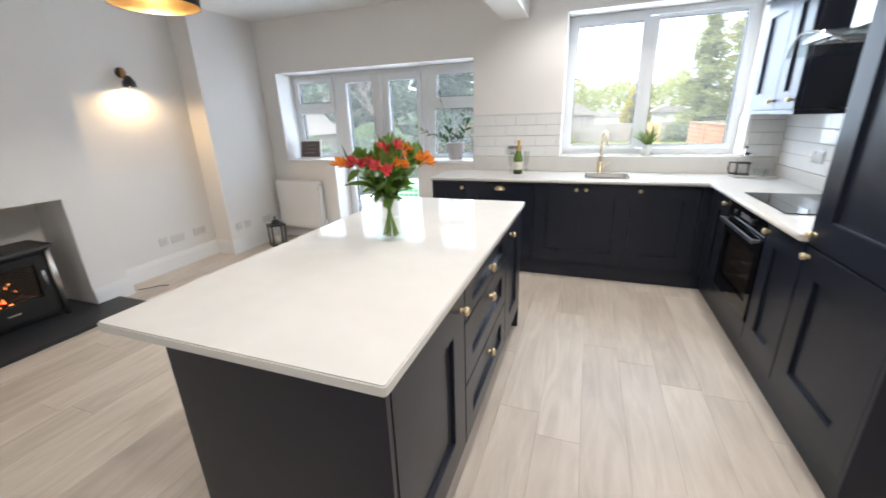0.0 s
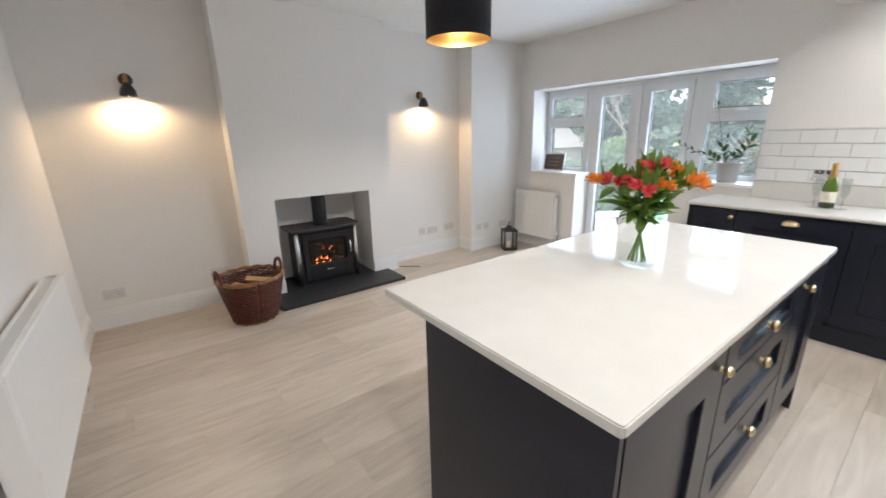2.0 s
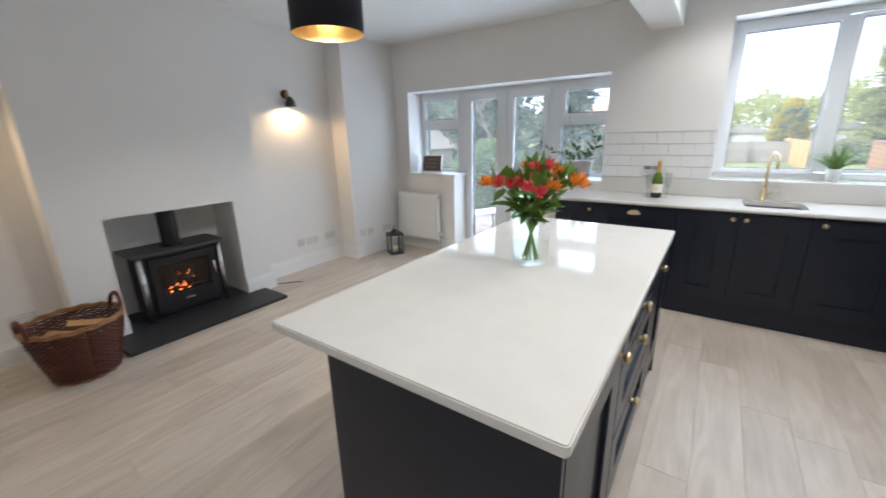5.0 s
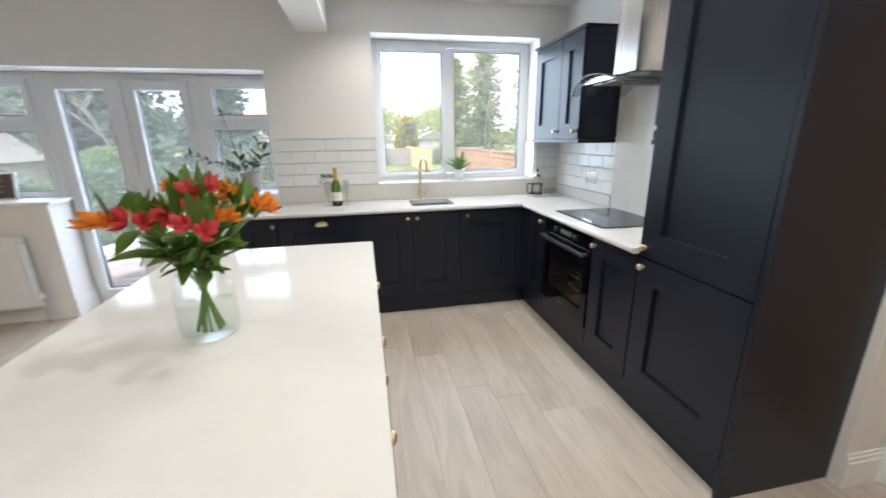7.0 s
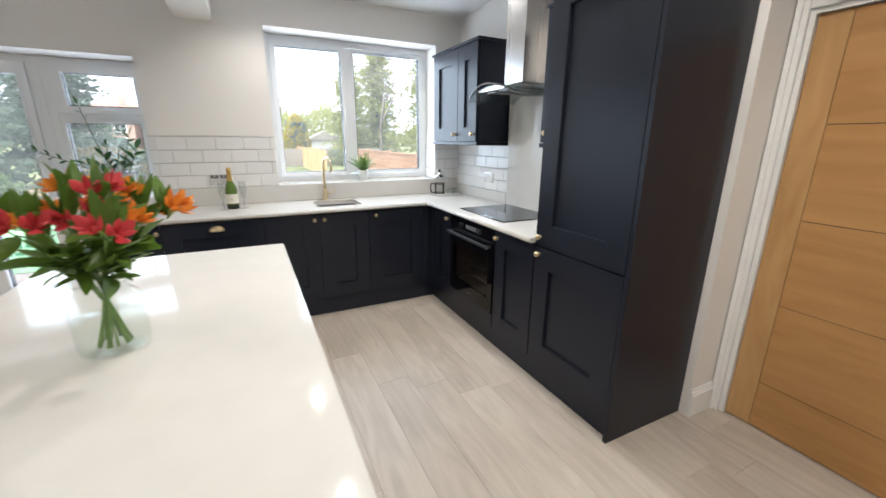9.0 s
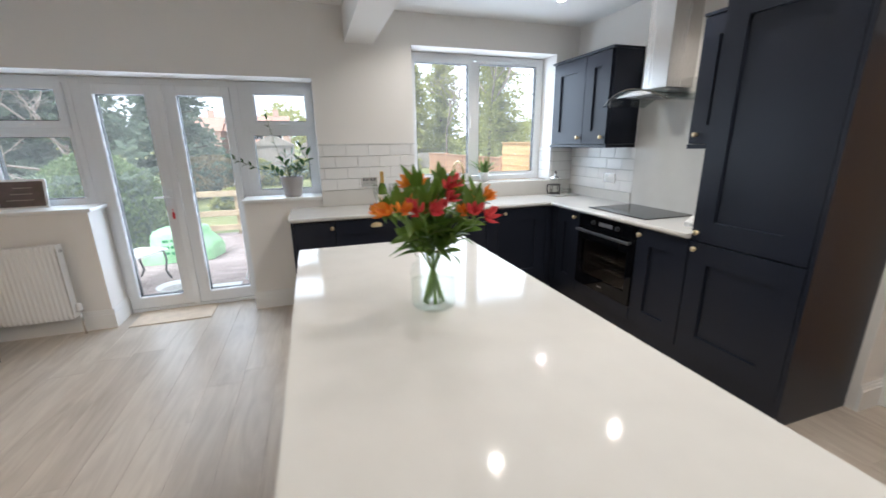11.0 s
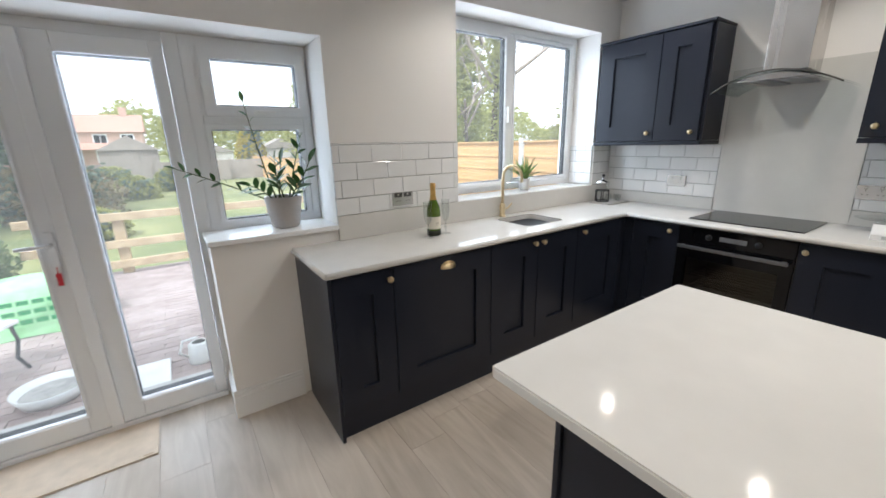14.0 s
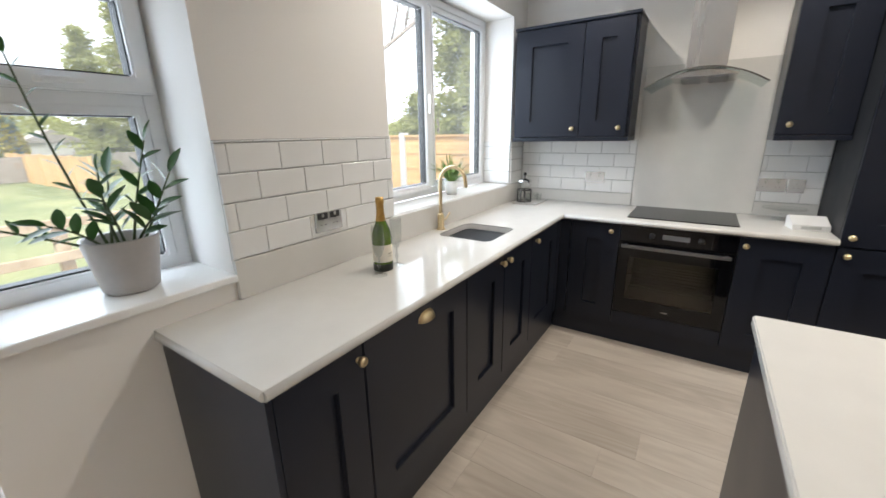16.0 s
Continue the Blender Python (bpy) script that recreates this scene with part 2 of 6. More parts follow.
def piece(name, mesh_data, parent, loc):
    o = new(name, mesh_data)
    o.parent = parent
    o.location = loc
    return o


# ---- the room ----
X_ALC, X_CHIM, X_PIER, X_KIT, X_DOOR = -3.89, -3.66, -3.64, 1.69, 1.90
Y_NEAR, Y_WIN, Y_OUT, H = -0.235, 4.48, 4.86, 2.575


def structure(name, bm, material):
    return solid(name, bm, material, kind="structure")


floor = structure("floor", boxes((X_ALC - 0.3, X_DOOR + 0.2, Y_NEAR - 0.2, Y_OUT, -0.12, -0.012)), mat("plank_groove", (0.2, 0.165, 0.13), 0.9))
ceiling = structure("ceiling", boxes((X_ALC - 0.4, X_DOOR + 0.3, Y_NEAR - 0.3, Y_OUT, H, H + 0.15)), CEIL)
structure("ceiling_beam", boxes((-0.672, -0.43, Y_NEAR, Y_WIN, 2.292, H - 0.001), bev=0.004), PAINT)

# window wall, with the garden door opening and the kitchen window
structure("wall_north", boxes(
    (-4.3, -3.415, Y_WIN, Y_OUT, 0, H), (-3.415, -2.725, Y_WIN, Y_OUT, 0, 0.98), (-1.62, -0.965, Y_WIN, Y_OUT, 0, 0.98),
    (-3.415, -0.965, Y_WIN, Y_OUT, 2.005, H), (-0.965, -0.085, Y_WIN, Y_OUT, 0, H), (-0.085, 1.43, Y_WIN, Y_OUT, 0, 1.03),
    (-0.085, 1.43, Y_WIN, Y_OUT, 2.31, H), (1.43, 2.2, Y_WIN, Y_OUT, 0, H)), PAINT)
structure("wall_south", boxes((-4.3, 2.2, Y_NEAR - 0.2, Y_NEAR, 0, H)), PAINT)
# chimney side: two alcoves, the breast with its fire opening, and the pier
F0, F1, FZ = 1.235, 2.192, 0.935
structure("wall_west", boxes((-4.3, X_ALC, Y_NEAR, 0.95, 0, H), (-4.3, X_ALC, 2.47, 3.62, 0, H), (-4.3, X_PIER, 3.62, Y_WIN, 0, H)), PAINT)
structure("chimney_breast", boxes((-4.3, X_CHIM, 0.95, F0, 0, H), (-4.3, X_CHIM, F1, 2.47, 0, H), (-4.3, X_CHIM, F0, F1, FZ, H), (-4.3, -4.08, F0, F1, 0, FZ)), PAINT)
# kitchen side, its end nib and the door wall
D0, D1, DH = 0.91, 1.752, 1.99
structure("wall_east", boxes((X_KIT, 2.2, 1.80, Y_WIN, 0, H), (X_DOOR, 2.2, Y_NEAR, D0, 0, H), (X_DOOR, 2.2, D1, 1.80, 0, H), (X_DOOR, 2.2, D0, D1, DH, H)), PAINT)


def skirting(name, runs):
    """runs: (x0, y0, x1, y1, nx, ny): a board along a wall whose face looks to (nx, ny)."""
    bm = bmesh.new()
    for x0, y0, x1, y1, nx, ny in runs:
        for z0, z1, t in ((0, 0.125, 0.018), (0.125, 0.145, 0.013), (0.145, 0.16, 0.007)):
            box(bm, min(x0, x1, x0 + nx * t, x1 + nx * t), max(x0, x1, x0 + nx * t, x1 + nx * t), min(y0, y1, y0 + ny * t, y1 + ny * t), max(y0, y1, y0 + ny * t, y1 + ny * t), z0, z1)
    structure(name, bm, GLOSSW)


skirting("baseboard_west", [(X_ALC, Y_NEAR, X_ALC, 0.95, 1, 0), (X_ALC + 0.018, 0.95, X_CHIM, 0.95, 0, -1), (X_CHIM, 0.932, X_CHIM, F0, 1, 0), (X_CHIM, F1, X_CHIM, 2.488, 1, 0), (X_ALC + 0.018, 2.47, X_CHIM, 2.47, 0, 1),
                            (X_ALC, 2.488, X_ALC, 3.602, 1, 0), (X_ALC, 3.62, X_PIER + 0.018, 3.62, 0, -1), (X_PIER, 3.62, X_PIER, Y_WIN - 0.018, 1, 0)])
skirting("baseboard_north", [(X_PIER, Y_WIN, -2.707, Y_WIN, 0, -1), (-2.725, Y_WIN, -2.725, 4.77, 1, 0), (-1.638, Y_WIN, -1.262, Y_WIN, 0, -1), (-1.62, Y_WIN, -1.62, 4.77, -1, 0)])
skirting("baseboard_south", [(X_ALC + 0.018, Y_NEAR, X_DOOR - 0.018, Y_NEAR, 0, 1)])
skirting("baseboard_east", [(X_KIT - 0.0, 1.80, X_DOOR - 0.018, 1.80, 0, -1), (X_DOOR, Y_NEAR, X_DOOR, D0 - 0.075, -1, 0)])

# ---- window joinery ----
YF = 4.77  # inner face of the frames


def ring(u0, u1, w0, w1, ru, rw, d0, d1, place, bev=0.0):
    """A flat rectangular frame in one piece: rails ru and rw wide, from depth d0 to d1; place maps (u, w, d) into the room."""
    bm = bmesh.new()
    loops = []
    for a, b, d in ((0, 0, d0), (ru, rw, d0), (ru, rw, d1), (0, 0, d1)):
        loops.append([bm.verts.new(place(u, w, d)) for u, w in ((u0 + a, w0 + b), (u1 - a, w0 + b), (u1 - a, w1 - b), (u0 + a, w1 - b))])
    for i in range(4):
        p, q = loops[i], loops[(i + 1) % 4]
        for k in range(4):
            bm.faces.new((p[k], p[(k + 1) % 4], q[(k + 1) % 4], q[k]))
    bmesh.ops.recalc_face_normals(bm, faces=bm.faces[:])
    if bev:
        flat = [e for e in bm.edges if e.calc_face_angle(0) > 0.3]
        bmesh.ops.bevel(bm, geom=flat, offset=bev, segments=2, affect="EDGES")
    return bm


def frame_ring(x0, x1, z0, z1, w, y0, y1, bev=0.006):
    return ring(x0, x1, z0, z1, w, w, y0, y1, lambda u, v, d: (u, d, v), bev)


def pane(parent, x0, x1, z0, z1, y, seal=0.006):
    """Glass with a dark gasket line round it."""
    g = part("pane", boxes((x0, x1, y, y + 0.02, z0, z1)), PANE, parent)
    g.visible_shadow = False
    part("gasket", frame_ring(x0 - 0.002, x1 + 0.002, z0 - 0.002, z1 + 0.002, seal, y - 0.008, y + 0.04, bev=0), GASKET, parent)


win1 = tagged(thing("window_1", "white plastic double-glazed side window beside garden doors", "window"), kind="structure")
win2 = tagged(thing("window_2", "white plastic double-glazed side window behind potted plant", "window"), kind="structure")
win3 = tagged(thing("window_3", "white plastic two-light kitchen window over the sink", "window"), kind="structure")
gdoor = tagged(thing("door_1", "closed white plastic glazed double garden doors", "door"), kind="structure")


def side_light(w, x0, x1, fx0, fx1):
    part("window_frame", frame_ring(x0, x1, 1.0, 2.005, 0.055, YF, YF + 0.07), UPVC, w)
    part("transom", boxes((x0 + 0.055, x1 - 0.055, YF, YF + 0.07, 1.575, 1.63), bev=0.005), UPVC, w)
    part("sash", frame_ring(fx0 - 0.055, fx1 + 0.055, 1.615, 1.955, 0.055, YF - 0.022, YF + 0.03), UPVC, w)
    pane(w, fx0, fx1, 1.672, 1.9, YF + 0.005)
    if fx0 - 0.055 > x0 + 0.05:
        part("frame_packer", boxes((x0 + 0.048, fx0 - 0.05, YF - 0.004, YF + 0.06, 1.62, 1.955)), UPVC, w)
    part("glazing_bead", frame_ring(x0 + 0.052, x1 - 0.052, 1.028, 1.578, 0.03, YF - 0.004, YF + 0.03), UPVC, w)
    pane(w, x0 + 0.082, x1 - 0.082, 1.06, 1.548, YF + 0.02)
    xm = (fx0 + fx1) / 2
    part("window_handle", join(boxes((xm - 0.035, xm + 0.035, YF - 0.034, YF - 0.02, 1.632, 1.652), bev=0.004), boxes((xm - 0.02, xm + 0.075, YF - 0.05, YF - 0.036, 1.636, 1.65), bev=0.005)), SOCKET, w)


side_light(win1, -3.415, -2.765, -3.325, -2.87)
side_light(win2, -1.585, -0.965, -1.462, -1.035)

# garden doors
part("door_frame", join(boxes((-2.765, -2.7, YF, YF + 0.07, 0, 2.005), (-1.65, -1.585, YF, YF + 0.07, 0, 2.005), (-2.7, -1.65, YF, YF + 0.07, 1.955, 2.005), (-2.7, -1.65, YF - 0.03, YF + 0.07, 0, 0.03), bev=0.005)), UPVC, gdoor)
for x0, x1, g0, g1 in ((-2.70, -2.178, -2.628, -2.272), (-2.178, -1.65, -2.062, -1.70)):
    leaf = part("door_leaf", boxes((x0, g0 + 0.01, YF - 0.02, YF + 0.045, 0.034, 1.955), (g1 - 0.01, x1 - 0.002, YF - 0.02, YF + 0.045, 0.034, 1.955), (g0 + 0.01, g1 - 0.01, YF - 0.02, YF + 0.045, 0.034, 0.142), (g0 + 0.01, g1 - 0.01, YF - 0.02, YF + 0.045, 1.872, 1.955), bev=0.005), UPVC, gdoor)
    part("glazing_bead", frame_ring(g0 - 0.012, g1 + 0.012, 0.118, 1.893, 0.02, YF - 0.03, YF + 0.0), UPVC, gdoor)
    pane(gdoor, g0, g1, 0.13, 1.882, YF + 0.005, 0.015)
part("meeting_strip", boxes((-2.2, -2.145, YF - 0.045, YF - 0.018, 0.034, 1.955), bev=0.008), UPVC, gdoor)
hd = part("door_handle", join(boxes((-2.245, -2.212, YF - 0.034, YF - 0.02, 0.9, 1.1), bev=0.006), tube([(-2.228, YF - 0.03, 1.04), (-2.228, YF - 0.062, 1.04), (-2.24, YF - 0.07, 1.04), (-2.34, YF - 0.068, 1.04)], 0.009)), UPVC, gdoor)
part("key_fob", join(boxes((-2.238, -2.218, YF - 0.046, YF - 0.04, 0.845, 0.905), bev=0.002), tube([(-2.228, YF - 0.043, 0.9), (-2.228, YF - 0.043, 0.935)], 0.002, 5)), mat("red_tag", (0.55, 0.04, 0.05), 0.4), gdoor, "small red key tag")

# kitchen window
YK = 4.72
part("window_frame", join(frame_ring(-0.085, 1.43, 1.06, 2.31, 0.052, YK, YK + 0.07), boxes((0.585, 0.66, YK, YK + 0.07, 1.12, 2.25), bev=0.005)), UPVC, win3)
part("sash", frame_ring(-0.043, 0.603, 1.098, 2.262, 0.044, YK - 0.02, YK + 0.04), UPVC, win3)
part("glazing_bead", frame_ring(0.655, 1.375, 1.115, 2.255, 0.028, YK - 0.004, YK + 0.03), UPVC, win3)
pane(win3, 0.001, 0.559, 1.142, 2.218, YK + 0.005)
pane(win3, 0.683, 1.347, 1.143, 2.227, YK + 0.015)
part("window_handle", boxes((0.574, 0.59, YK - 0.045, YK - 0.02, 1.6, 1.72), bev=0.005), SOCKET, win3)

# sills
structure("sill_west", boxes((-3.415, -2.695, Y_WIN - 0.025, YF, 0.98, 1.008), bev=0.006), GLOSSW)
structure("sill_east", boxes((-1.632, -0.965, Y_WIN - 0.025, YF, 0.98, 1.008), bev=0.006), GLOSSW)
structure("sill_kitchen", boxes((-0.085, 1.43, Y_WIN - 0.0, YK, 1.03, 1.058), bev=0.004), QUARTZ)

# ---- oak door in the east wall ----
odoor = tagged(thing("door_2", "closed oak veneer door with horizontal grooves", "door"), kind="structure")
part("door_lining", boxes((X_DOOR, X_DOOR + 0.12, D1 - 0.025, D1, 0, DH), (X_DOOR, X_DOOR + 0.12, D0, D0 + 0.025, 0, DH), (X_DOOR, X_DOOR + 0.12, D0 + 0.025, D1 - 0.025, DH - 0.025, DH)), GLOSSW, odoor)
part("architrave", boxes((X_DOOR - 0.018, X_DOOR, D1 - 0.005, D1 + 0.044, 0, DH + 0.065), (X_DOOR - 0.018, X_DOOR, D0 - 0.065, D0 + 0.005, 0, DH + 0.065), (X_DOOR - 0.018, X_DOOR, D0 + 0.005, D1 - 0.005, DH - 0.005, DH + 0.065), bev=0.006), GLOSSW, odoor)
part("architrave_moulding", boxes((X_DOOR - 0.026, X_DOOR - 0.016, D1 + 0.018, D1 + 0.042, 0, DH + 0.06), bev=0.004), GLOSSW, odoor)
XD = X_DOOR + 0.02
part("stile", boxes((XD, XD + 0.04, D1 - 0.14, D1 - 0.028, 0.006, DH - 0.028), bev=0.001), OAKV, odoor, "paler vertical oak stile")
part("stile", boxes((XD, XD + 0.04, D0 + 0.028, D0 + 0.14, 0.006, DH - 0.028), bev=0.001), OAKV, odoor, "paler vertical oak stile")
zs = [0.006, 0.26, 0.68, 1.1, 1.52, DH - 0.028]
for z0, z1 in zip(zs, zs[1:]):
    part("panel", boxes((XD + 0.0015, XD + 0.0385, D0 + 0.1415, D1 - 0.1415, z0 + 0.0015, z1 - 0.0015), bev=0.0015), OAK, odoor)
part("door_core", boxes((XD + 0.006, XD + 0.034, D0 + 0.03, D1 - 0.03, 0.008, DH - 0.03)), NAVYIN, odoor)
part("door_handle", join(lathe([(0, 0), (0.026, 0), (0.026, 0.006), (0.009, 0.008), (0.009, 0.045), (0, 0.045)], 16, pose(XD, D0 + 0.09, 1.0, 0, -90, 0)), tube([(XD - 0.045, D0 + 0.09, 1.0), (XD - 0.05, D0 + 0.2, 1.0)], 0.009)), CHROME, odoor)
structure("hall_backing", boxes((2.2, 2.25, Y_NEAR - 0.2, 1.9, 0, H)), PAINT)

# ---- kitchen units ----


def shaker(axis, a0, a1, z0, z1, face, depth_dir, rail=0.115, name="door", thin=0.021):
    """A framed door: four rails round a sunk panel. axis x: spans x, faces -y; axis y: spans y, faces -x (or +x when depth_dir is -1)."""
    def place(u, w, d):
        return (u, face + depth_dir * d, w) if axis == "x" else (face + depth_dir * d, u, w)

    def bx(u0, u1, w0, w1, d0, d1):
        lo, hi = sorted((face + depth_dir * d0, face + depth_dir * d1))
        return (u0, u1, lo, hi, w0, w1) if axis == "x" else (lo, hi, u0, u1, w0, w1)
    r = min(rail, (a1 - a0) * 0.36)
    rz = min(rail, (z1 - z0) * 0.3)
    frame_bm = ring(a0, a1, z0, z1, r, rz, 0, thin, place, 0.003)
    panel_bm = boxes(bx(a0 + r - 0.002, a1 - r + 0.002, z0 + rz - 0.002, z1 - rz + 0.002, 0.0165, thin - 0.0005))
    return frame_bm, panel_bm


def knob_bm(p, d, s=1.0):
    m = Matrix.Translation(p) @ Vector(d).to_track_quat("Z", "Y").to_matrix().to_4x4()
    return lathe([(0, 0), (0.01 * s, 0), (0.01 * s, 0.002), (0.0065 * s, 0.004), (0.0065 * s, 0.008), (0.011 * s, 0.0105), (0.0155 * s, 0.015), (0.017 * s, 0.0205), (0.0158 * s, 0.026), (0.0115 * s, 0.0305), (0.0055 * s, 0.033), (0, 0.0335)], 20, m)


def cup_bm(p, width=0.094):
    """A cup pull facing -y: a quarter dome, open below, on a thin rim."""
    bm = bmesh.new()
    seg, rows = 18, 7
    for k, (hh_, dd_, ww_) in enumerate(((0.034, 0.026, width / 2), (0.031, 0.0235, width / 2 - 0.003))):
        grid = []
        for j in range(rows + 1):
            b = math.pi / 2 * j / rows
            grid.append([bm.verts.new((p[0] + ww_ * math.cos(math.pi * i / seg), p[1] - dd_ * math.sin(math.pi * i / seg) ** 0.8 * math.sin(b), p[2] - 0.012 + hh_ * math.sin(math.pi * i / seg) ** 0.8 * math.cos(b))) for i in range(seg + 1)])
        for j in range(rows):
            for i in range(seg):
                f = bm.faces.new((grid[j][i], grid[j][i + 1], grid[j + 1][i + 1], grid[j + 1][i]))
                f.smooth = True
    rim = tube([(p[0] + (width / 2 + 0.001) * math.cos(math.pi * i / 18), p[1] - 0.001, p[2] - 0.012 + 0.036 * math.sin(math.pi * i / 18) ** 0.8) for i in range(19)], 0.0028, 6)
    return join(bm, rim)


def door_part(cab, axis, a0, a1, z0, z1, face, dd, knob=None, cup=None, name="door", rail=0.115, knob_scale=1.0):
    f, p = shaker(axis, a0 + 0.0015, a1 - 0.0015, z0 + 0.0015, z1 - 0.0015, face, dd, rail)
    d = part(name, f, NAVY, cab)
    part("panel", p, NAVY, d)
    n = (0, -dd, 0) if axis == "x" else (-dd, 0, 0)
    if knob:
        pt = (knob[0], face, knob[1]) if axis == "x" else (face, knob[0], knob[1])
        part("knob", knob_bm(pt, n, knob_scale), BRASS, d, "round brushed brass knob")
    if cup:
        part("handle", cup_bm((cup[0], face, cup[1])), BRASS, d, "brass cup pull handle")
    return d


G = "fitted kitchen base units"
YB, ZB0, ZB1 = 3.932, 0.152, 0.868


def base_unit_x(label, x0, x1, doors):
    c = thing("base_cabinet", label, "cabinet", G, ((x0 + x1) / 2, 4.2, 0))
    c.location = (0, 0, 0)
    part("body", boxes((x0 + 0.001, x1 - 0.001, YB + 0.021, Y_WIN - 0.003, 0.15, 0.872)), NAVYIN, c)
    for a0, a1, k, cp in doors:
        door_part(c, "x", a0, a1, ZB0, ZB1, YB, 1, k, cp)
    return c


base_unit_x("narrow navy shaker base cabinet at the run's end", -1.212, -0.898, [(-1.212, -0.898, (-0.922, 0.815), None)])
base_unit_x("navy panelled built-in appliance front with cup pull", -0.898, -0.252, [(-0.898, -0.252, None, (-0.565, 0.812))])
base_unit_x("navy double-door sink base cabinet", -0.252, 0.548, [(-0.252, 0.148, (0.11, 0.825), None), (0.148, 0.548, (0.188, 0.825), None)])
base_unit_x("navy shaker corner base cabinet beside the sink", 0.548, 1.054, [(0.548, 1.054, (0.61, 0.828), None)])
solid("end_panel", boxes((-1.23, -1.2135, YB - 0.004, Y_WIN - 0.019, 0, 0.878), bev=0.0015), NAVY, label="tall navy end panel closing the base units", category="cabinet panel")
solid("plinth", boxes((-1.2125, 1.16, 3.962, 3.98, 0, 0.149)), NAVY, label="navy plinth board under the sink run", category="plinth")
solid("corner_post", boxes((1.056, 1.123, YB, YB + 0.019, 0.152, 0.868), (1.123, 1.142, 3.86, YB + 0.019, 0.152, 0.868), bev=0.001), NAVY, label="navy corner filler post between cabinets", category="cabinet panel")
XB = 1.124


def base_unit_y(label, y0, y1, doors, name="base_cabinet"):
    c = thing(name, label, "cabinet", G)
    part("body", boxes((XB + 0.021, X_KIT - 0.003, y0 + 0.001, y1 - 0.001, 0.15, 0.872)), NAVYIN, c)
    for a0, a1, k in doors:
        door_part(c, "y", a0, a1, ZB0, ZB1, XB, 1, k)
    return c


base_unit_y("navy shaker corner base cabinet beside the oven", 3.53, 3.857, [(3.53, 3.857, (3.585, 0.82))])
base_unit_y("navy shaker base cabinet between oven and larder", 2.478, 2.888, [(2.478, 2.888, (2.855, 0.82))])
solid("plinth", boxes((1.157, 1.175, 1.852, 3.961, 0, 0.149)), NAVY, label="navy plinth board under the oven run", category="plinth")
# oven
oven = thing("oven", "black glass built-in single oven with bar handle", "oven", "")
part("housing", boxes((XB + 0.021, 1.6, 2.89, 2.95, 0.15, 0.872), (XB + 0.021, 1.6, 3.469, 3.529, 0.15, 0.872), (XB + 0.021, 1.6, 2.95, 3.469, 0.15, 0.345), (XB + 0.021, 1.6, 2.95, 3.469, 0.655, 0.872), (1.5, 1.6, 2.95, 3.469, 0.345, 0.655)), mat("oven_enamel", (0.085, 0.08, 0.076), 0.3, var=0.3, scale=8), oven)
part("filler_panel", boxes((XB, XB + 0.019, 2.892, 3.527, 0.152, 0.25), bev=0.0015), NAVY, oven, "navy filler panel under oven")
part("control_panel", boxes((XB - 0.004, XB + 0.018, 2.893, 3.526, 0.765, 0.866), bev=0.002), BLACKGLASS, oven)
od = part("oven_door", ring(2.893, 3.526, 0.255, 0.76, 0.062, 0.102, XB - 0.008, XB + 0.02, lambda u, w, d: (d, u, w), 0.002), BLACKGLASS, oven)
part("oven_window", boxes((XB - 0.006, XB - 0.002, 2.955, 3.464, 0.357, 0.658)), clear("oven_glass", (0.72, 0.69, 0.65), 1.2), od)
part("handle", join(boxes((XB - 0.052, XB - 0.036, 2.91, 3.51, 0.728, 0.75), bev=0.004), boxes((XB - 0.04, XB - 0.006, 2.925, 2.945, 0.731, 0.747), (XB - 0.04, XB - 0.006, 3.475, 3.495, 0.731, 0.747))), mat("dark_steel", (0.22, 0.22, 0.23), 0.3, metal=0.9, var=0.06, bump=0.03, bscale=200), od, "dark steel bar handle")
for zz in (0.44, 0.53):
    part("rack", join(*[tube([(XB + 0.03 + k * 0.06, 2.955, zz), (XB + 0.03 + k * 0.06, 3.464, zz)], 0.0035, 6) for k in range(5)], *[tube([(XB + 0.03, 2.98 + 0.0575 * k, zz + 0.003), (XB + 0.27, 2.98 + 0.0575 * k, zz + 0.003)], 0.002, 5) for k in range(9)]), CHROME, oven, "chrome wire oven rack")
for yy in (3.07, 3.34):
    part("dial", lathe([(0, 0), (0.019, 0), (0.018, 0.014), (0, 0.015)], 18, pose(XB - 0.004, yy, 0.815, 0, -90, 0)), BLACKMET, oven, "round black control dial")
part("display", boxes((XB - 0.0055, XB - 0.0035, 3.13, 3.28, 0.8, 0.83)), mat("display_grey", (0.16, 0.16, 0.17), 0.3), oven, "grey clock display strip")
part("badge", boxes((XB - 0.0095, XB - 0.0078, 3.19, 3.23, 0.3, 0.306)), STEEL, oven)

# tall larder
tall = thing("tall_cabinet", "tall navy larder cabinet with two shaker doors", "cabinet")
part("body", boxes((XB + 0.021, X_KIT - 0.003, 1.862, 2.4755, 0.15, 2.19)), NAVYIN, tall)
door_part(tall, "y", 1.862, 2.4755, 0.152, 0.866, XB, 1, (2.435, 0.823), rail=0.126)
door_part(tall, "y", 1.862, 2.4755, 0.87, 2.19, XB, 1, (2.435, 0.923), rail=0.126)
part("side_panel", boxes((XB - 0.002, X_KIT - 0.002, 1.84, 1.8605, 0, 2.207), bev=0.0015), NAVY, tall)
part("cornice", boxes((XB - 0.012, X_KIT - 0.003, 1.8612, 2.4755, 2.191, 2.209), bev=0.002), NAVY, tall)

# wall cabinets


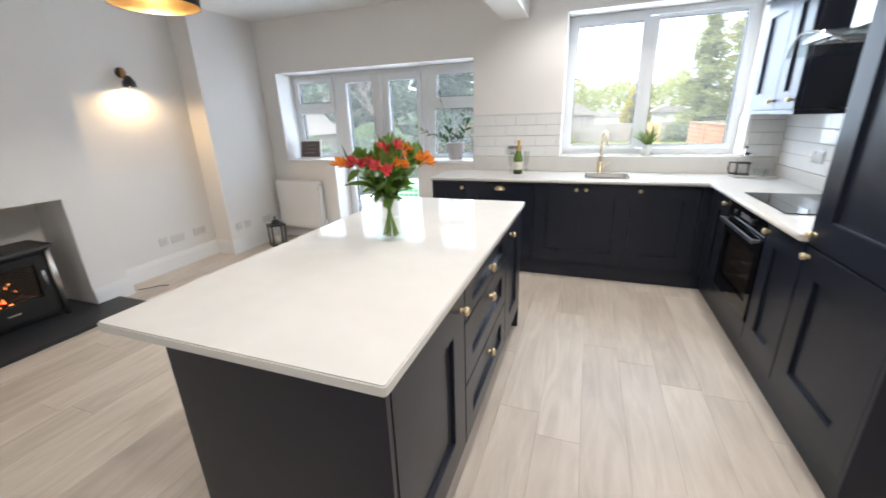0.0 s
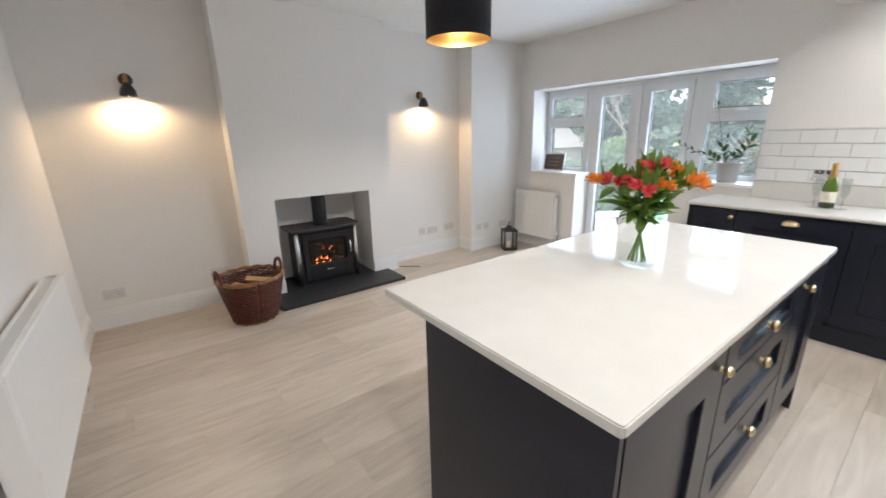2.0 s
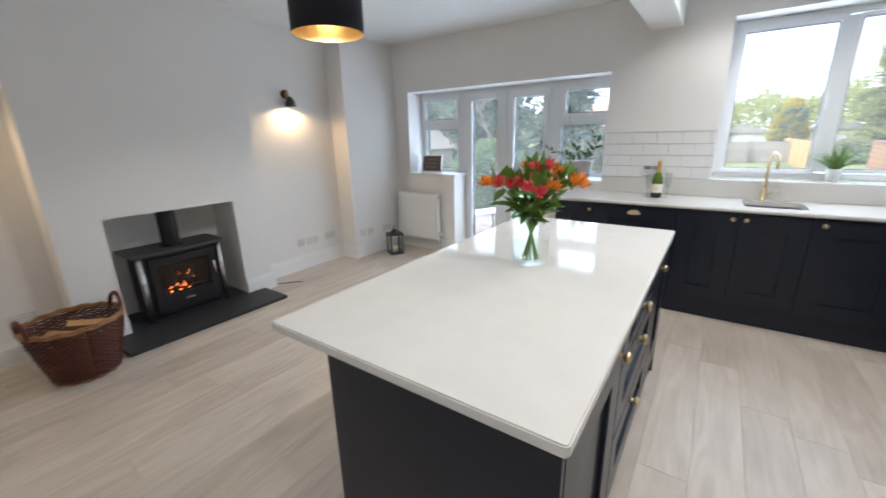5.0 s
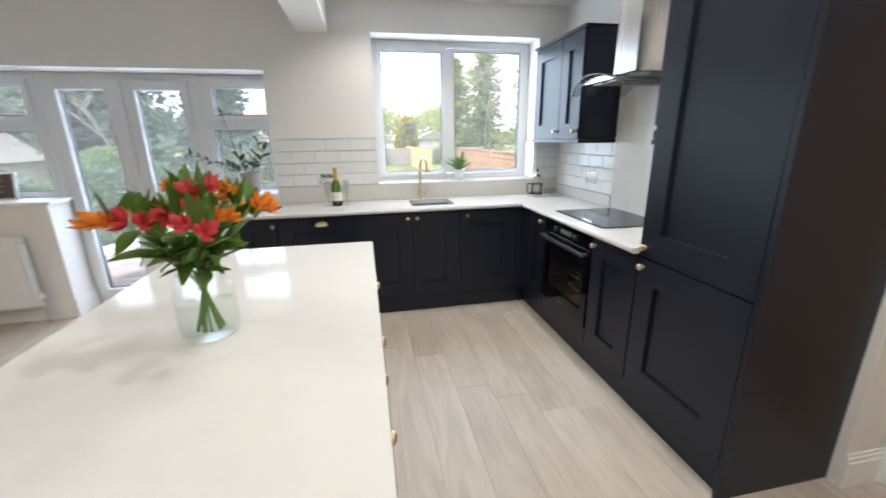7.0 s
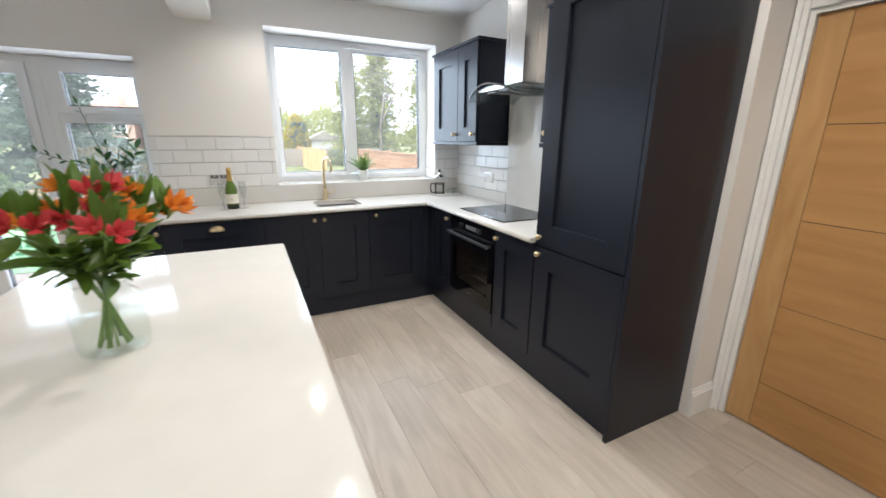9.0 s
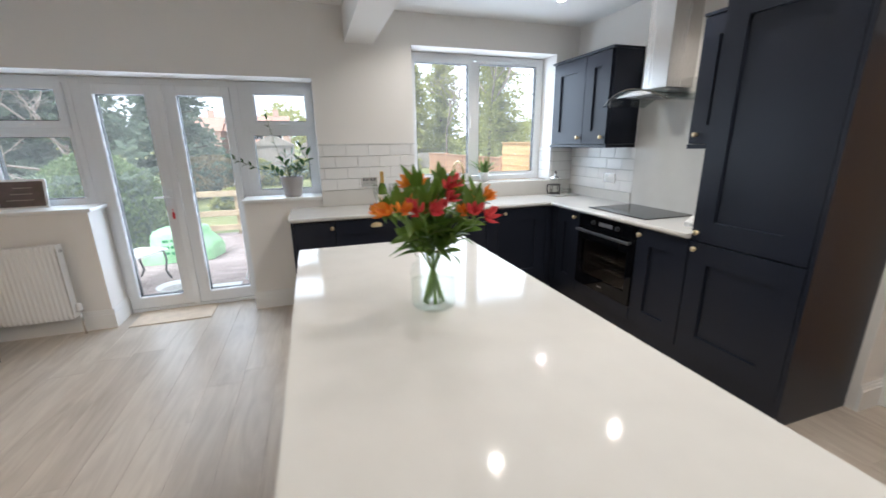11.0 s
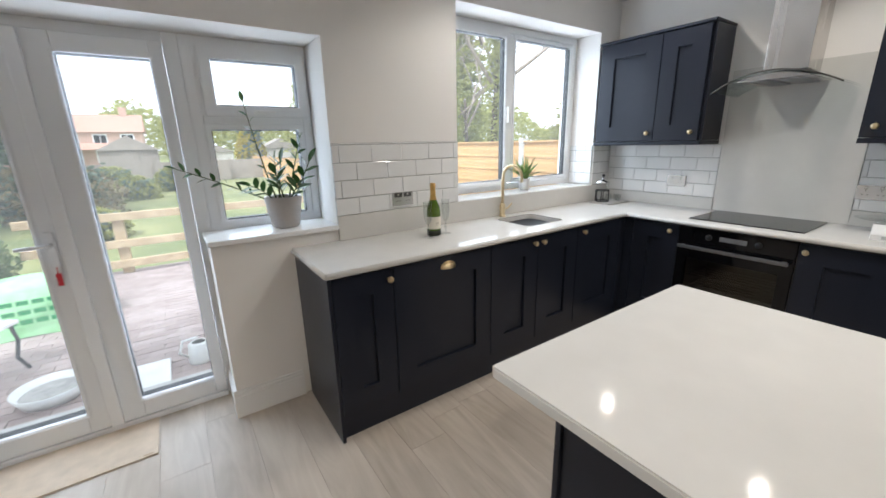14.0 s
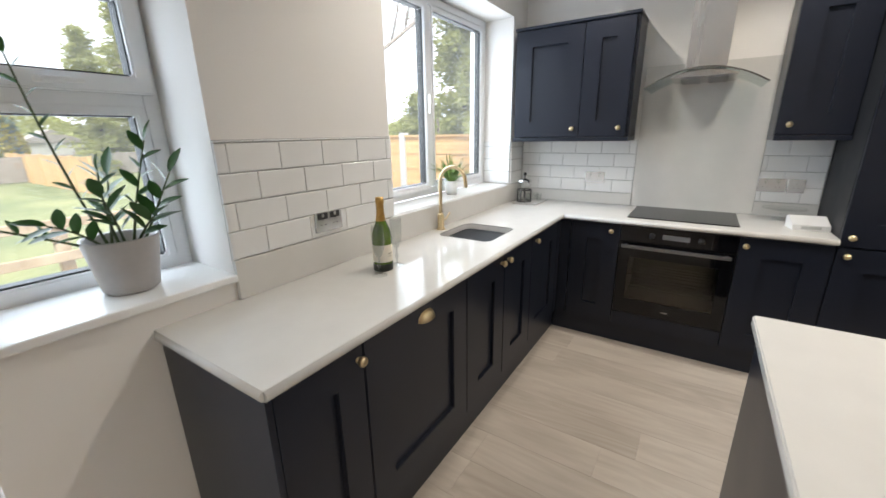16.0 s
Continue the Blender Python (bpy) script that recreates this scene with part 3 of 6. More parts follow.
def wall_cabinet(label, y0, y1, doors):
    c = thing("wall_cabinet", label, "cabinet", "navy wall cabinets")
    part("body", boxes((1.402, X_KIT - 0.003, y0, y1, 1.432, 2.188), bev=0.001), NAVY, c)
    for a0, a1, k in doors:
        door_part(c, "y", a0, a1, 1.432, 2.188, 1.38, 1, k)
    part("cornice", boxes((1.368, X_KIT - 0.003, y0 - 0.004, y1, 2.19, 2.209), bev=0.003), NAVY, c)
    part("pelmet", boxes((1.376, X_KIT - 0.003, y0 - 0.002, y1, 1.402, 1.43), bev=0.003), NAVY, c)


wall_cabinet("navy two-door shaker wall cabinet beside the window", 3.59, 4.44, [(3.61, 3.93, (3.658, 1.492)), (3.93, 4.42, (3.974, 1.492))])
wall_cabinet("navy single-door wall cabinet beside the larder", 2.478, 2.81, [(2.478, 2.81, (2.752, 1.49))])

# ---- worktops ----


def rounded_slab(outline, z0, z1, radii=0.012, bev=0.004):
    """A slab from a plan outline, with eased edges."""
    bm = bmesh.new()
    vs = [bm.verts.new((x, y, z0)) for x, y in outline]
    f = bm.faces.new(vs)
    ext = bmesh.ops.extrude_face_region(bm, geom=[f])
    top = [v for v in ext["geom"] if isinstance(v, bmesh.types.BMVert)]
    for v in top:
        v.co.z = z1
    bmesh.ops.recalc_face_normals(bm, faces=bm.faces[:])
    bmesh.ops.bevel(bm, geom=bm.edges[:], offset=bev, segments=2, affect="EDGES")
    return bm


def arc(cx, cy, r, a0, a1, n=5):
    return [(cx + r * math.cos(radians(a0 + (a1 - a0) * i / n)), cy + r * math.sin(radians(a0 + (a1 - a0) * i / n))) for i in range(n + 1)]


SX0, SX1, SY0, SY1 = 0.165, 0.535, 4.035, 4.375
wt = thing("worktop", "white quartz worktop with sink cut-out", "worktop")
part("slab", boxes((-1.237, SX0, 3.911, Y_WIN - 0.004, 0.879, 0.909), (SX0, SX1, 3.911, SY0, 0.879, 0.909), (SX0, SX1, SY1, Y_WIN - 0.004, 0.879, 0.909), (SX1, 1.094, 3.911, Y_WIN - 0.004, 0.879, 0.909)), QUARTZ, wt)
part("slab", boxes((1.094, X_KIT - 0.003, 2.479, Y_WIN - 0.004, 0.879, 0.909)), QUARTZ, wt)
part("front_edge", join(tube([(-1.237, 3.913, 0.894), (1.081, 3.913, 0.894)], 0.0145, 10), tube([(1.096, 2.48, 0.894), (1.096, 3.913, 0.894)], 0.0145, 10), tube([(-1.235, 3.913, 0.894), (-1.235, 4.455, 0.894)], 0.0145, 10)), QUARTZ, wt)
structure("trim_upstand", boxes((-0.965, X_KIT - 0.02, Y_WIN - 0.02, Y_WIN - 0.001, 0.91, 1.054), (X_KIT - 0.02, X_KIT - 0.001, 3.562, Y_WIN - 0.001, 0.91, 1.0), (X_KIT - 0.02, X_KIT - 0.001, 2.479, 2.805, 0.91, 1.0), bev=0.0015), QUARTZ)
structure("trim_splashback", boxes((X_KIT - 0.014, X_KIT - 0.0005, 2.808, 3.56, 0.91, 1.9), bev=0.0015), QUARTZ)

# sink bowl
sink = thing("sink", "undermounted stainless steel sink bowl", "sink")
so = arc(SX1 - 0.05, SY1 - 0.05, 0.05, 0, 90) + arc(SX0 + 0.05, SY1 - 0.05, 0.05, 90, 180) + arc(SX0 + 0.05, SY0 + 0.05, 0.05, 180, 270) + arc(SX1 - 0.05, SY0 + 0.05, 0.05, 270, 360)
bm = bmesh.new()
levels = []
for z, k in ((0.9, 1.0), (0.88, 0.995), (0.75, 0.97), (0.735, 0.9), (0.73, 0.3)):
    levels.append([bm.verts.new(((SX0 + SX1) / 2 + (x - (SX0 + SX1) / 2) * k, (SY0 + SY1) / 2 + (y - (SY0 + SY1) / 2) * k, z)) for x, y in so])
for a, b in zip(levels, levels[1:]):
    for i in range(len(so)):
        f = bm.faces.new((a[i], a[(i + 1) % len(so)], b[(i + 1) % len(so)], b[i]))
        f.smooth = True
bm.faces.new(levels[-1])
part("bowl", bm, mat("sink_steel", (0.74, 0.72, 0.69), 0.38, metal=0.35, var=0.06, bump=0.04, bscale=200), sink)
# corners of the cut-out, filled with the worktop's stone
for cx, cy, a0, qx, qy in ((SX1 - 0.05, SY1 - 0.05, 0, SX1, SY1), (SX0 + 0.05, SY1 - 0.05, 90, SX0, SY1), (SX0 + 0.05, SY0 + 0.05, 180, SX0, SY0), (SX1 - 0.05, SY0 + 0.05, 270, SX1, SY0)):
    bm = bmesh.new()
    pts = arc(cx, cy, 0.05, a0, a0 + 90)
    for z in (0.9085, 0.88):
        q = bm.verts.new((qx, qy, z))
        vs = [bm.verts.new((x, y, z)) for x, y in pts]
        for u, v in zip(vs, vs[1:]):
            bm.faces.new((q, u, v))
    for (xa, ya), (xb, yb) in zip(pts, pts[1:]):
        bm.faces.new([bm.verts.new(c) for c in ((xa, ya, 0.9085), (xb, yb, 0.9085), (xb, yb, 0.88), (xa, ya, 0.88))])
    part("corner_fillet", bm, QUARTZ, wt)
part("drain", lathe([(0, 0.002), (0.035, 0.002), (0.04, 0.0)], 20, pose(0.35, 4.2, 0.731)), CHROME, sink)

tap = thing("tap", "brushed brass swan-neck kitchen tap", "tap")
tx, ty = 0.292, 4.425
part("base", lathe([(0, 0), (0.026, 0), (0.026, 0.006), (0.02, 0.01), (0.02, 0.09), (0.013, 0.1), (0, 0.1)], 20, pose(tx, ty, 0.909)), BRASS, tap)
part("spout", tube([(tx, ty, 1.0)] + [(tx, ty, 1.0 + 0.06 * k) for k in range(1, 4)] + [(tx + 0.02 * (1 - math.cos(radians(a))), ty - 0.075 * (1 - math.cos(radians(a))), 1.2 + 0.085 * math.sin(radians(a))) for a in range(15, 181, 15)] + [(tx + 0.041, ty - 0.151, 1.17)], 0.011, 12), BRASS, tap)
part("lever", tube([(tx + 0.018, ty, 0.96), (tx + 0.05, ty - 0.005, 0.968), (tx + 0.085, ty - 0.01, 1.0)], 0.006, 8), BRASS, tap)

# hob
hob = thing("hob", "flat black glass induction hob on worktop", "hob")
part("glass", boxes((1.187, 1.655, 2.893, 3.508, 0.9095, 0.916), bev=0.002), BLACKGLASS, hob)

# cooker hood
hood = thing("cooker_hood", "stainless steel chimney cooker hood with curved glass", "cooker hood")
HY = 3.2
part("chimney", boxes((1.43, X_KIT - 0.003, HY - 0.108, HY + 0.108, 1.83, H - 0.002), bev=0.003), STEEL, hood)
bm = bmesh.new()
n = 24
rows = []
for zz in (0.0, 0.008):
    ra, rb = [], []
    for i in range(n + 1):
        u = -1 + 2 * i / n
        z = 1.812 - 0.095 * u * u + zz
        bow = 0.05 * (1 - u * u)
        ra.append(bm.verts.new((1.25 - bow, HY + 0.31 * u, z)))
        rb.append(bm.verts.new((X_KIT - 0.02, HY + 0.31 * u, z)))
    rows.append((ra, rb))
for i in range(n):
    for r in rows:
        bm.faces.new((r[0][i], r[0][i + 1], r[1][i + 1], r[1][i]))
    bm.faces.new((rows[0][0][i], rows[0][0][i + 1], rows[1][0][i + 1], rows[1][0][i]))
for f in bm.faces:
    f.smooth = True
part("glass_canopy", bm, clear("hood_glass", (0.78, 0.82, 0.82), 1.0), hood, "curved clear glass canopy")
part("glass_edge", tube([(1.25 - 0.05 * (1 - (u / 12) ** 2), HY + 0.31 * u / 12, 1.816 - 0.095 * (u / 12) ** 2) for u in range(-12, 13)], 0.0045, 6), mat("glass_edge", (0.09, 0.085, 0.075), 0.15, var=0.1), hood)
bm = bmesh.new()
prof = []
for i in range(13):
    u = -1 + 2 * i / 12
    prof.append((HY + 0.17 * u, 1.806 - 0.03 * u * u))
for x in (1.245, X_KIT - 0.004):
    prof_v = [bm.verts.new((x, y, z)) for y, z in prof] + [bm.verts.new((x, HY + 0.17, 1.772)), bm.verts.new((x, HY - 0.17, 1.772))]
    bm.faces.new(prof_v)
bm.verts.ensure_lookup_table()
k = len(bm.verts) // 2
for i in range(k):
    j = (i + 1) % k
    bm.faces.new((bm.verts[i], bm.verts[j], bm.verts[k + j], bm.verts[k + i]))
part("hood_body", bm, STEEL, hood)
for yy in (HY - 0.07, HY + 0.07):
    part("filter", boxes((1.3, 1.66, yy - 0.05, yy + 0.05, 1.7665, 1.7715)), mat("filter_mesh", (0.3, 0.3, 0.3), 0.4, metal=1.0, bump=0.6, bscale=400), hood)

# ---- island ----
island = thing("kitchen_island", "navy kitchen island with door and drawer fronts", "kitchen island")
IX0, IX1, IY0, IY1 = -0.897, -0.203, 1.008, 2.915
part("end_panel", boxes((IX0, IX1 - 0.001, IY0, IY0 + 0.02, 0, 0.879), bev=0.0015), NAVY, island)
part("end_panel", boxes((IX0, IX1 - 0.001, IY1 - 0.02, IY1, 0, 0.879), bev=0.0015), NAVY, island)
part("back_panel", boxes((IX0 + 0.012, IX0 + 0.03, IY0 + 0.021, IY1 - 0.021, 0, 0.878)), NAVY, island)
part("body", boxes((IX0 + 0.031, IX1 - 0.022, IY0 + 0.021, IY1 - 0.021, 0.15, 0.878)), NAVYIN, island)
part("plinth", boxes((IX1 - 0.07, IX1 - 0.052, IY0 + 0.021, IY1 - 0.021, 0, 0.149)), NAVY, island)
door_part(island, "y", IY0 + 0.022, 1.607, 0.152, 0.868, IX1, -1, (1.567, 0.797), rail=0.13)
for z0, z1, kz in ((0.722, 0.868, 0.797), (0.44, 0.718, 0.652), (0.152, 0.436, 0.352)):
    d = door_part(island, "y", 1.61, 2.405, z0, z1, IX1, -1, (2.008, kz), name="drawer", rail=0.11, knob_scale=1.25)
door_part(island, "y", 2.408, IY1 - 0.022, 0.152, 0.868, IX1, -1, (2.52, 0.805), rail=0.13)
solid("island_worktop", rounded_slab(arc(-0.199, 0.997, 0.012, 270, 360, 3) + arc(-0.199, 2.925, 0.012, 0, 90, 3) + arc(-1.128, 2.925, 0.012, 90, 180, 3) + arc(-1.128, 0.997, 0.012, 180, 270, 3), 0.8795, 0.911, bev=0.004), QUARTZ, label="thick white quartz slab topping the kitchen island", category="worktop")

# ---- radiators ----


def radiator(label, length, height, m, fluted):
    """A double panel radiator: its back along x at y=0, front towards -y, base at z=0."""
    r = thing("radiator", label, "radiator")
    r.matrix_world = m
    dp = 0.09
    if fluted:
        bm = bmesh.new()
        n = int(length / 0.033)
        prev = None
        for i in range(n * 4 + 1):
            x = 0.012 + (length - 0.024) * i / (n * 4)
            y = -dp + (0.0 if i % 4 in (1, 2) else 0.007)
            cur = [bm.verts.new((x, y + 0.006, 0.0)), bm.verts.new((x, y, 0.03)), bm.verts.new((x, y, height - 0.03)), bm.verts.new((x, y + 0.006, height - 0.004))]
            if prev:
                for a in range(3):
                    bm.faces.new((prev[a], cur[a], cur[a + 1], prev[a + 1]))
            prev = cur
        part("front_panel", bm, GLOSSW, r)
    else:
        part("front_panel", boxes((0.004, length - 0.004, -dp - 0.004, -dp + 0.012, 0.0, height), bev=0.004), GLOSSW, r)
    part("back_panel", boxes((0.01, length - 0.01, -0.012, 0.0, 0.02, height - 0.01), bev=0.003), GLOSSW, r)
    for x in (0.0, length - 0.006):
        part("side_panel", boxes((x, x + 0.006, -dp + 0.004, -0.012, 0.01, height + 0.002), bev=0.002), GLOSSW, r)
    part("top_frame", boxes((0.006, length - 0.006, -dp + 0.012, -dp + 0.022, height - 0.006, height), (0.006, length - 0.006, -0.024, -0.013, height - 0.006, height)), GLOSSW, r)
    g = part("grille", boxes(*[(0.012 + k * 0.016, 0.019 + k * 0.016, -dp + 0.022, -0.024, height - 0.012, height - 0.004) for k in range(int((length - 0.03) / 0.016))]), GLOSSW, r)
    tagged(g, kind="stuff")
    part("core", boxes((0.02, length - 0.02, -dp + 0.03, -0.03, 0.03, height - 0.03)), mat("radiator_fins", (0.35, 0.35, 0.34), 0.6), r)
    for x, turn in ((length, 90), (0.0, -90)):
        part("end_cap", lathe([(0.008, 0.002), (0.011, 0.006), (0.015, 0.006), (0.017, 0.0)], 20, pose(x, -dp / 2, height - 0.045, 0, turn, 0)), CHROME, r, "round vent plug on the end")
        s = 1 if turn > 0 else -1
        v = part("valve", join(tube([(x + s * 0.022, -dp / 2, -0.15), (x + s * 0.022, -dp / 2, 0.05)], 0.008, 10), tube([(x + s * 0.045, -dp / 2, 0.055), (x - s * 0.005, -dp / 2, 0.055)], 0.01, 10)), CHROME, r, "chrome valve and pipe tail")
        part("valve_cap", lathe([(0, 0), (0.019, 0), (0.021, 0.006), (0.02, 0.05), (0.014, 0.056), (0, 0.056)], 16, pose(x + s * 0.022, -dp / 2, 0.06)), SOCKET, v)
    return r


radiator("white fluted panel radiator under the side window", 0.66, 0.6, pose(-3.585, 4.455, 0.15), True)
radiator("white flat-front panel radiator on the plain wall", 1.225, 0.59, pose(-1.555, -0.216, 0.185, 0, 0, 180), False)

# ---- lamps ----
SHADE = mat("dark_lamp_shade", (0.03, 0.026, 0.028), 0.45, var=0.15)
LAMPWOOD = wood_mat("lamp_wood", (0.3, 0.14, 0.04), (0.5, 0.27, 0.1), "z", 0.45, 0.1)
BULB = glow("warm_bulb", (1.0, 0.76, 0.44), 12)
INNER = mat("shade_white_lining", (0.8, 0.76, 0.68), 0.5)
for ly, tilt in ((0.349, 0), (3.03, 0)):
    w = thing("wall_lamp", "dark metal wall lamp with wooden arm, lit warm", "wall lamp", "alcove wall lamps", (X_ALC, ly, 1.925))
    part("back_plate", lathe([(0, 0), (0.045, 0), (0.045, 0.012), (0.038, 0.022), (0, 0.024)], 24, pose(0, 0, 0, 0, 90, 0)), SHADE, w)
    part("arm", boxes((0.015, 0.05, -0.014, 0.014, -0.05, 0.035), (0.045, 0.09, -0.012, 0.012, -0.052, -0.028), bev=0.004), LAMPWOOD, w, "short wooden arm")
    part("shade", lathe([(0.012, -0.028), (0.02, -0.03), (0.036, -0.055), (0.05, -0.085), (0.056, -0.125), (0.054, -0.125), (0.048, -0.087), (0.034, -0.058), (0.0, -0.04)], 28, pose(0.085, 0, 0)), SHADE, w, "dark bell-shaped shade")
    part("bulb", lathe([(0, -0.06), (0.012, -0.07), (0.024, -0.095), (0.024, -0.108), (0, -0.122)], 16, pose(0.085, 0, 0)), BULB, w, "glowing warm bulb")
    pd = bpy.data.lights.new("wall_lamp_light", "SPOT")
    pd.energy, pd.color, pd.shadow_soft_size, pd.spot_size, pd.spot_blend = 8, (1.0, 0.62, 0.27), 0.03, radians(172), 0.5
    new("wall_lamp_light", pd).matrix_world = pose(X_ALC + 0.085, ly, 1.925 - 0.128)

PX, PY, PZ, PR, PH = -1.95, 2.03, 2.03, 0.2, 0.255
pend = thing("pendant_lamp", "black drum pendant lamp with gold lining, lit", "pendant lamp", "", (PX, PY, PZ))
part("shade", lathe([(PR, 0), (PR, PH), (PR - 0.002, PH), (PR - 0.002, 0)], 48), mat("black_fabric", (0.006, 0.006, 0.011), 0.75, bump=0.3, bscale=500), pend)
part("lining", lathe([(PR - 0.003, 0.001), (PR - 0.003, PH - 0.001)], 48), mat("gold_lining", (0.6, 0.42, 0.17), 0.4, metal=0.8, var=0.1), pend, "metallic gold inner lining")
part("bulb", lathe([(0, 0.1), (0.02, 0.104), (0.031, 0.125), (0.028, 0.155), (0.015, 0.185), (0.013, 0.21)], 18), BULB, pend, "glowing bulb")
part("flex", tube([(0, 0, 0.2), (0, 0, H - PZ - 0.02)], 0.004, 8), mat("black_flex", (0.02, 0.02, 0.02), 0.6), pend)
part("spider", join(*[tube([(0, 0, PH - 0.02), (PR * math.cos(a), PR * math.sin(a), PH - 0.004)], 0.002, 6) for a in (0.3, 2.4, 4.5)]), BLACKMET, pend)
part("ceiling_rose", lathe([(0, H - PZ - 0.03), (0.02, H - PZ - 0.03), (0.05, H - PZ - 0.008), (0.052, H - PZ - 0.001)], 24), GLOSSW, pend)
pl = bpy.data.lights.new("pendant_light", "SPOT")
pl.energy, pl.color, pl.shadow_soft_size, pl.spot_size, pl.spot_blend = 20, (1.0, 0.85, 0.66), 0.028, radians(155), 0.6
new("pendant_light", pl).matrix_world = pose(PX, PY, PZ + 0.065)

# ---- hearth, stove, basket ----
hearth = solid("hearth", join(boxes((-3.655, -3.275, 1.1, 2.36, 0.001, 0.032), bev=0.003), boxes((-4.075, -3.655, F0 + 0.002, F1 - 0.002, 0.001, 0.032))), SLATE, label="black slate hearth slab before the stove", category="hearth")
STOVE = mat("stove_steel", (0.014, 0.014, 0.015), 0.42, var=0.2, scale=10, bump=0.1, bscale=160)
st = thing("wood_stove", "black wood-burning stove with silver pillars, burning", "stove", "", (-3.7, 1.705, 0.033))
part("body", boxes((-0.3, -0.01, -0.3, 0.3, 0.03, 0.555), bev=0.006), STOVE, st)
part("foot_plinth", boxes((-0.28, -0.05, -0.27, 0.27, 0.0, 0.032)), STOVE, st)
bm = bmesh.new()
top_outline = [(-0.33, -0.36), (-0.33, 0.36), (0.0, 0.36)] + [(0.06 * math.cos(radians(a)) * 1.0 + 0.0, 0.36 * math.sin(radians(a))) for a in range(75, -76, -15)] + [(0.0, -0.36)]
f = bm.faces.new([bm.verts.new((x, y, 0.56)) for x, y in top_outline])
e = bmesh.ops.extrude_face_region(bm, geom=[f])
bmesh.ops.translate(bm, vec=(0, 0, 0.022), verts=[v for v in e["geom"] if isinstance(v, bmesh.types.BMVert)])
part("top_plate", bm, mat("stove_top", (0.06, 0.057, 0.055), 0.5, bump=0.1), st)
fd = part("stove_door", boxes((-0.008, 0.018, -0.25, -0.2, 0.06, 0.52), (-0.008, 0.018, 0.2, 0.25, 0.06, 0.52), (-0.008, 0.018, -0.2, 0.2, 0.46, 0.52), (-0.008, 0.018, -0.2, 0.2, 0.06, 0.2), bev=0.003), STOVE, st)
fg = part("door_glass", boxes((0.002, 0.006, -0.2, 0.2, 0.2, 0.46)), clear("stove_glass", (0.75, 0.7, 0.66), 0.8), fd)
fg.visible_shadow = False
part("badge", boxes((0.0185, 0.0205, -0.035, 0.035, 0.125, 0.14)), STEEL, fd)
part("handle", tube([(0.02, 0.225, 0.27), (0.045, 0.228, 0.28), (0.045, 0.228, 0.4), (0.02, 0.225, 0.41)], 0.008, 8), STEEL, fd)
for s in (-1, 1):
    part("pillar", lathe([(0, 0.0), (0.022, 0.0), (0.022, 0.56), (0, 0.56)], 18, pose(0.0, s * 0.305, 0)), STEEL, st, "brushed silver corner pillar")
part("flue", join(lathe([(0.07, 0.582), (0.07, 0.91)], 28, pose(-0.15, 0, 0)), lathe([(0.07, 0.582), (0.085, 0.582), (0.085, 0.6), (0.07, 0.602)], 28, pose(-0.15, 0, 0))), STOVE, st, "round black flue pipe")
# the firebox: a thin dark sheet on the body's front, coloured to look hollow
part("firebox", boxes((-0.0095, -0.0085, -0.2, 0.2, 0.2, 0.46)), mat("firebox_dark", (0.02, 0.013, 0.01), 0.9, var=0.4), st)
EMBER = glow("ember", (1.0, 0.16, 0.02), 0.8)
FLAME = glow("flame", (1.0, 0.3, 0.06), 2)
frng = random.Random(7)
for k in range(4):
    y = -0.13 + 0.075 * k
    part("log", tube([(-0.004, y - 0.06, 0.215 + 0.02 * (k % 2)), (-0.003, y + 0.07, 0.225 + 0.03 * ((k + 1) % 2))], 0.012, 8, 0.8), mat("charred_log", (0.06, 0.03, 0.02), 0.9, var=0.5), st)
for k in range(16):
    y = frng.gauss(-0.04, 0.05) if k < 11 else frng.uniform(-0.12, 0.12)
    z = frng.uniform(0.205, 0.25) if k < 11 else frng.uniform(0.28, 0.38)
    h = frng.uniform(0.02, 0.06) if k < 11 else frng.uniform(0.008, 0.025)
    w = frng.uniform(0.006, 0.016) if k < 11 else frng.uniform(0.002, 0.005)
    bm = bmesh.new()
    pts = [(-w, 0), (-w * 0.9, h * 0.3), (-w * 0.3, h * 0.6), (w * 0.3, h), (w * 0.5, h * 0.55), (w, h * 0.25), (w * 0.7, 0)]
    f = bm.faces.new([bm.verts.new((-0.0035, y + a, z + b)) for a, b in pts])
    e = bmesh.ops.extrude_face_region(bm, geom=[f])
    bmesh.ops.translate(bm, vec=(0.003, 0, 0), verts=[v for v in e["geom"] if isinstance(v, bmesh.types.BMVert)])
    part("flame", bm, FLAME if k % 3 else EMBER, st, "glowing orange flame")
solid("fire_iron", tube([(-3.62, 2.5, 0.03), (-3.56, 2.66, 0.012), (-3.5, 2.7, 0.008)], 0.004, 6), BLACKMET, label="thin dark metal poker on the floor", category="poker")

WICK = mat("brown_wicker", (0.045, 0.009, 0.006), 0.36, var=0.45, scale=25, bump=0.3, bscale=90, island=0.5, col2=(0.15, 0.036, 0.018))
RIMW = mat("tan_willow", (0.2, 0.085, 0.03), 0.5, var=0.35, scale=30, bump=0.3, bscale=90, col2=(0.36, 0.18, 0.07))
bk = thing("log_basket", "round brown wicker log basket with two handles", "basket", "", (-3.33, 0.885, 0))
nst = 30
hh = 0.37


def brad(z):
    return 0.165 + (0.252 - 0.165) * (z / hh) ** 0.85


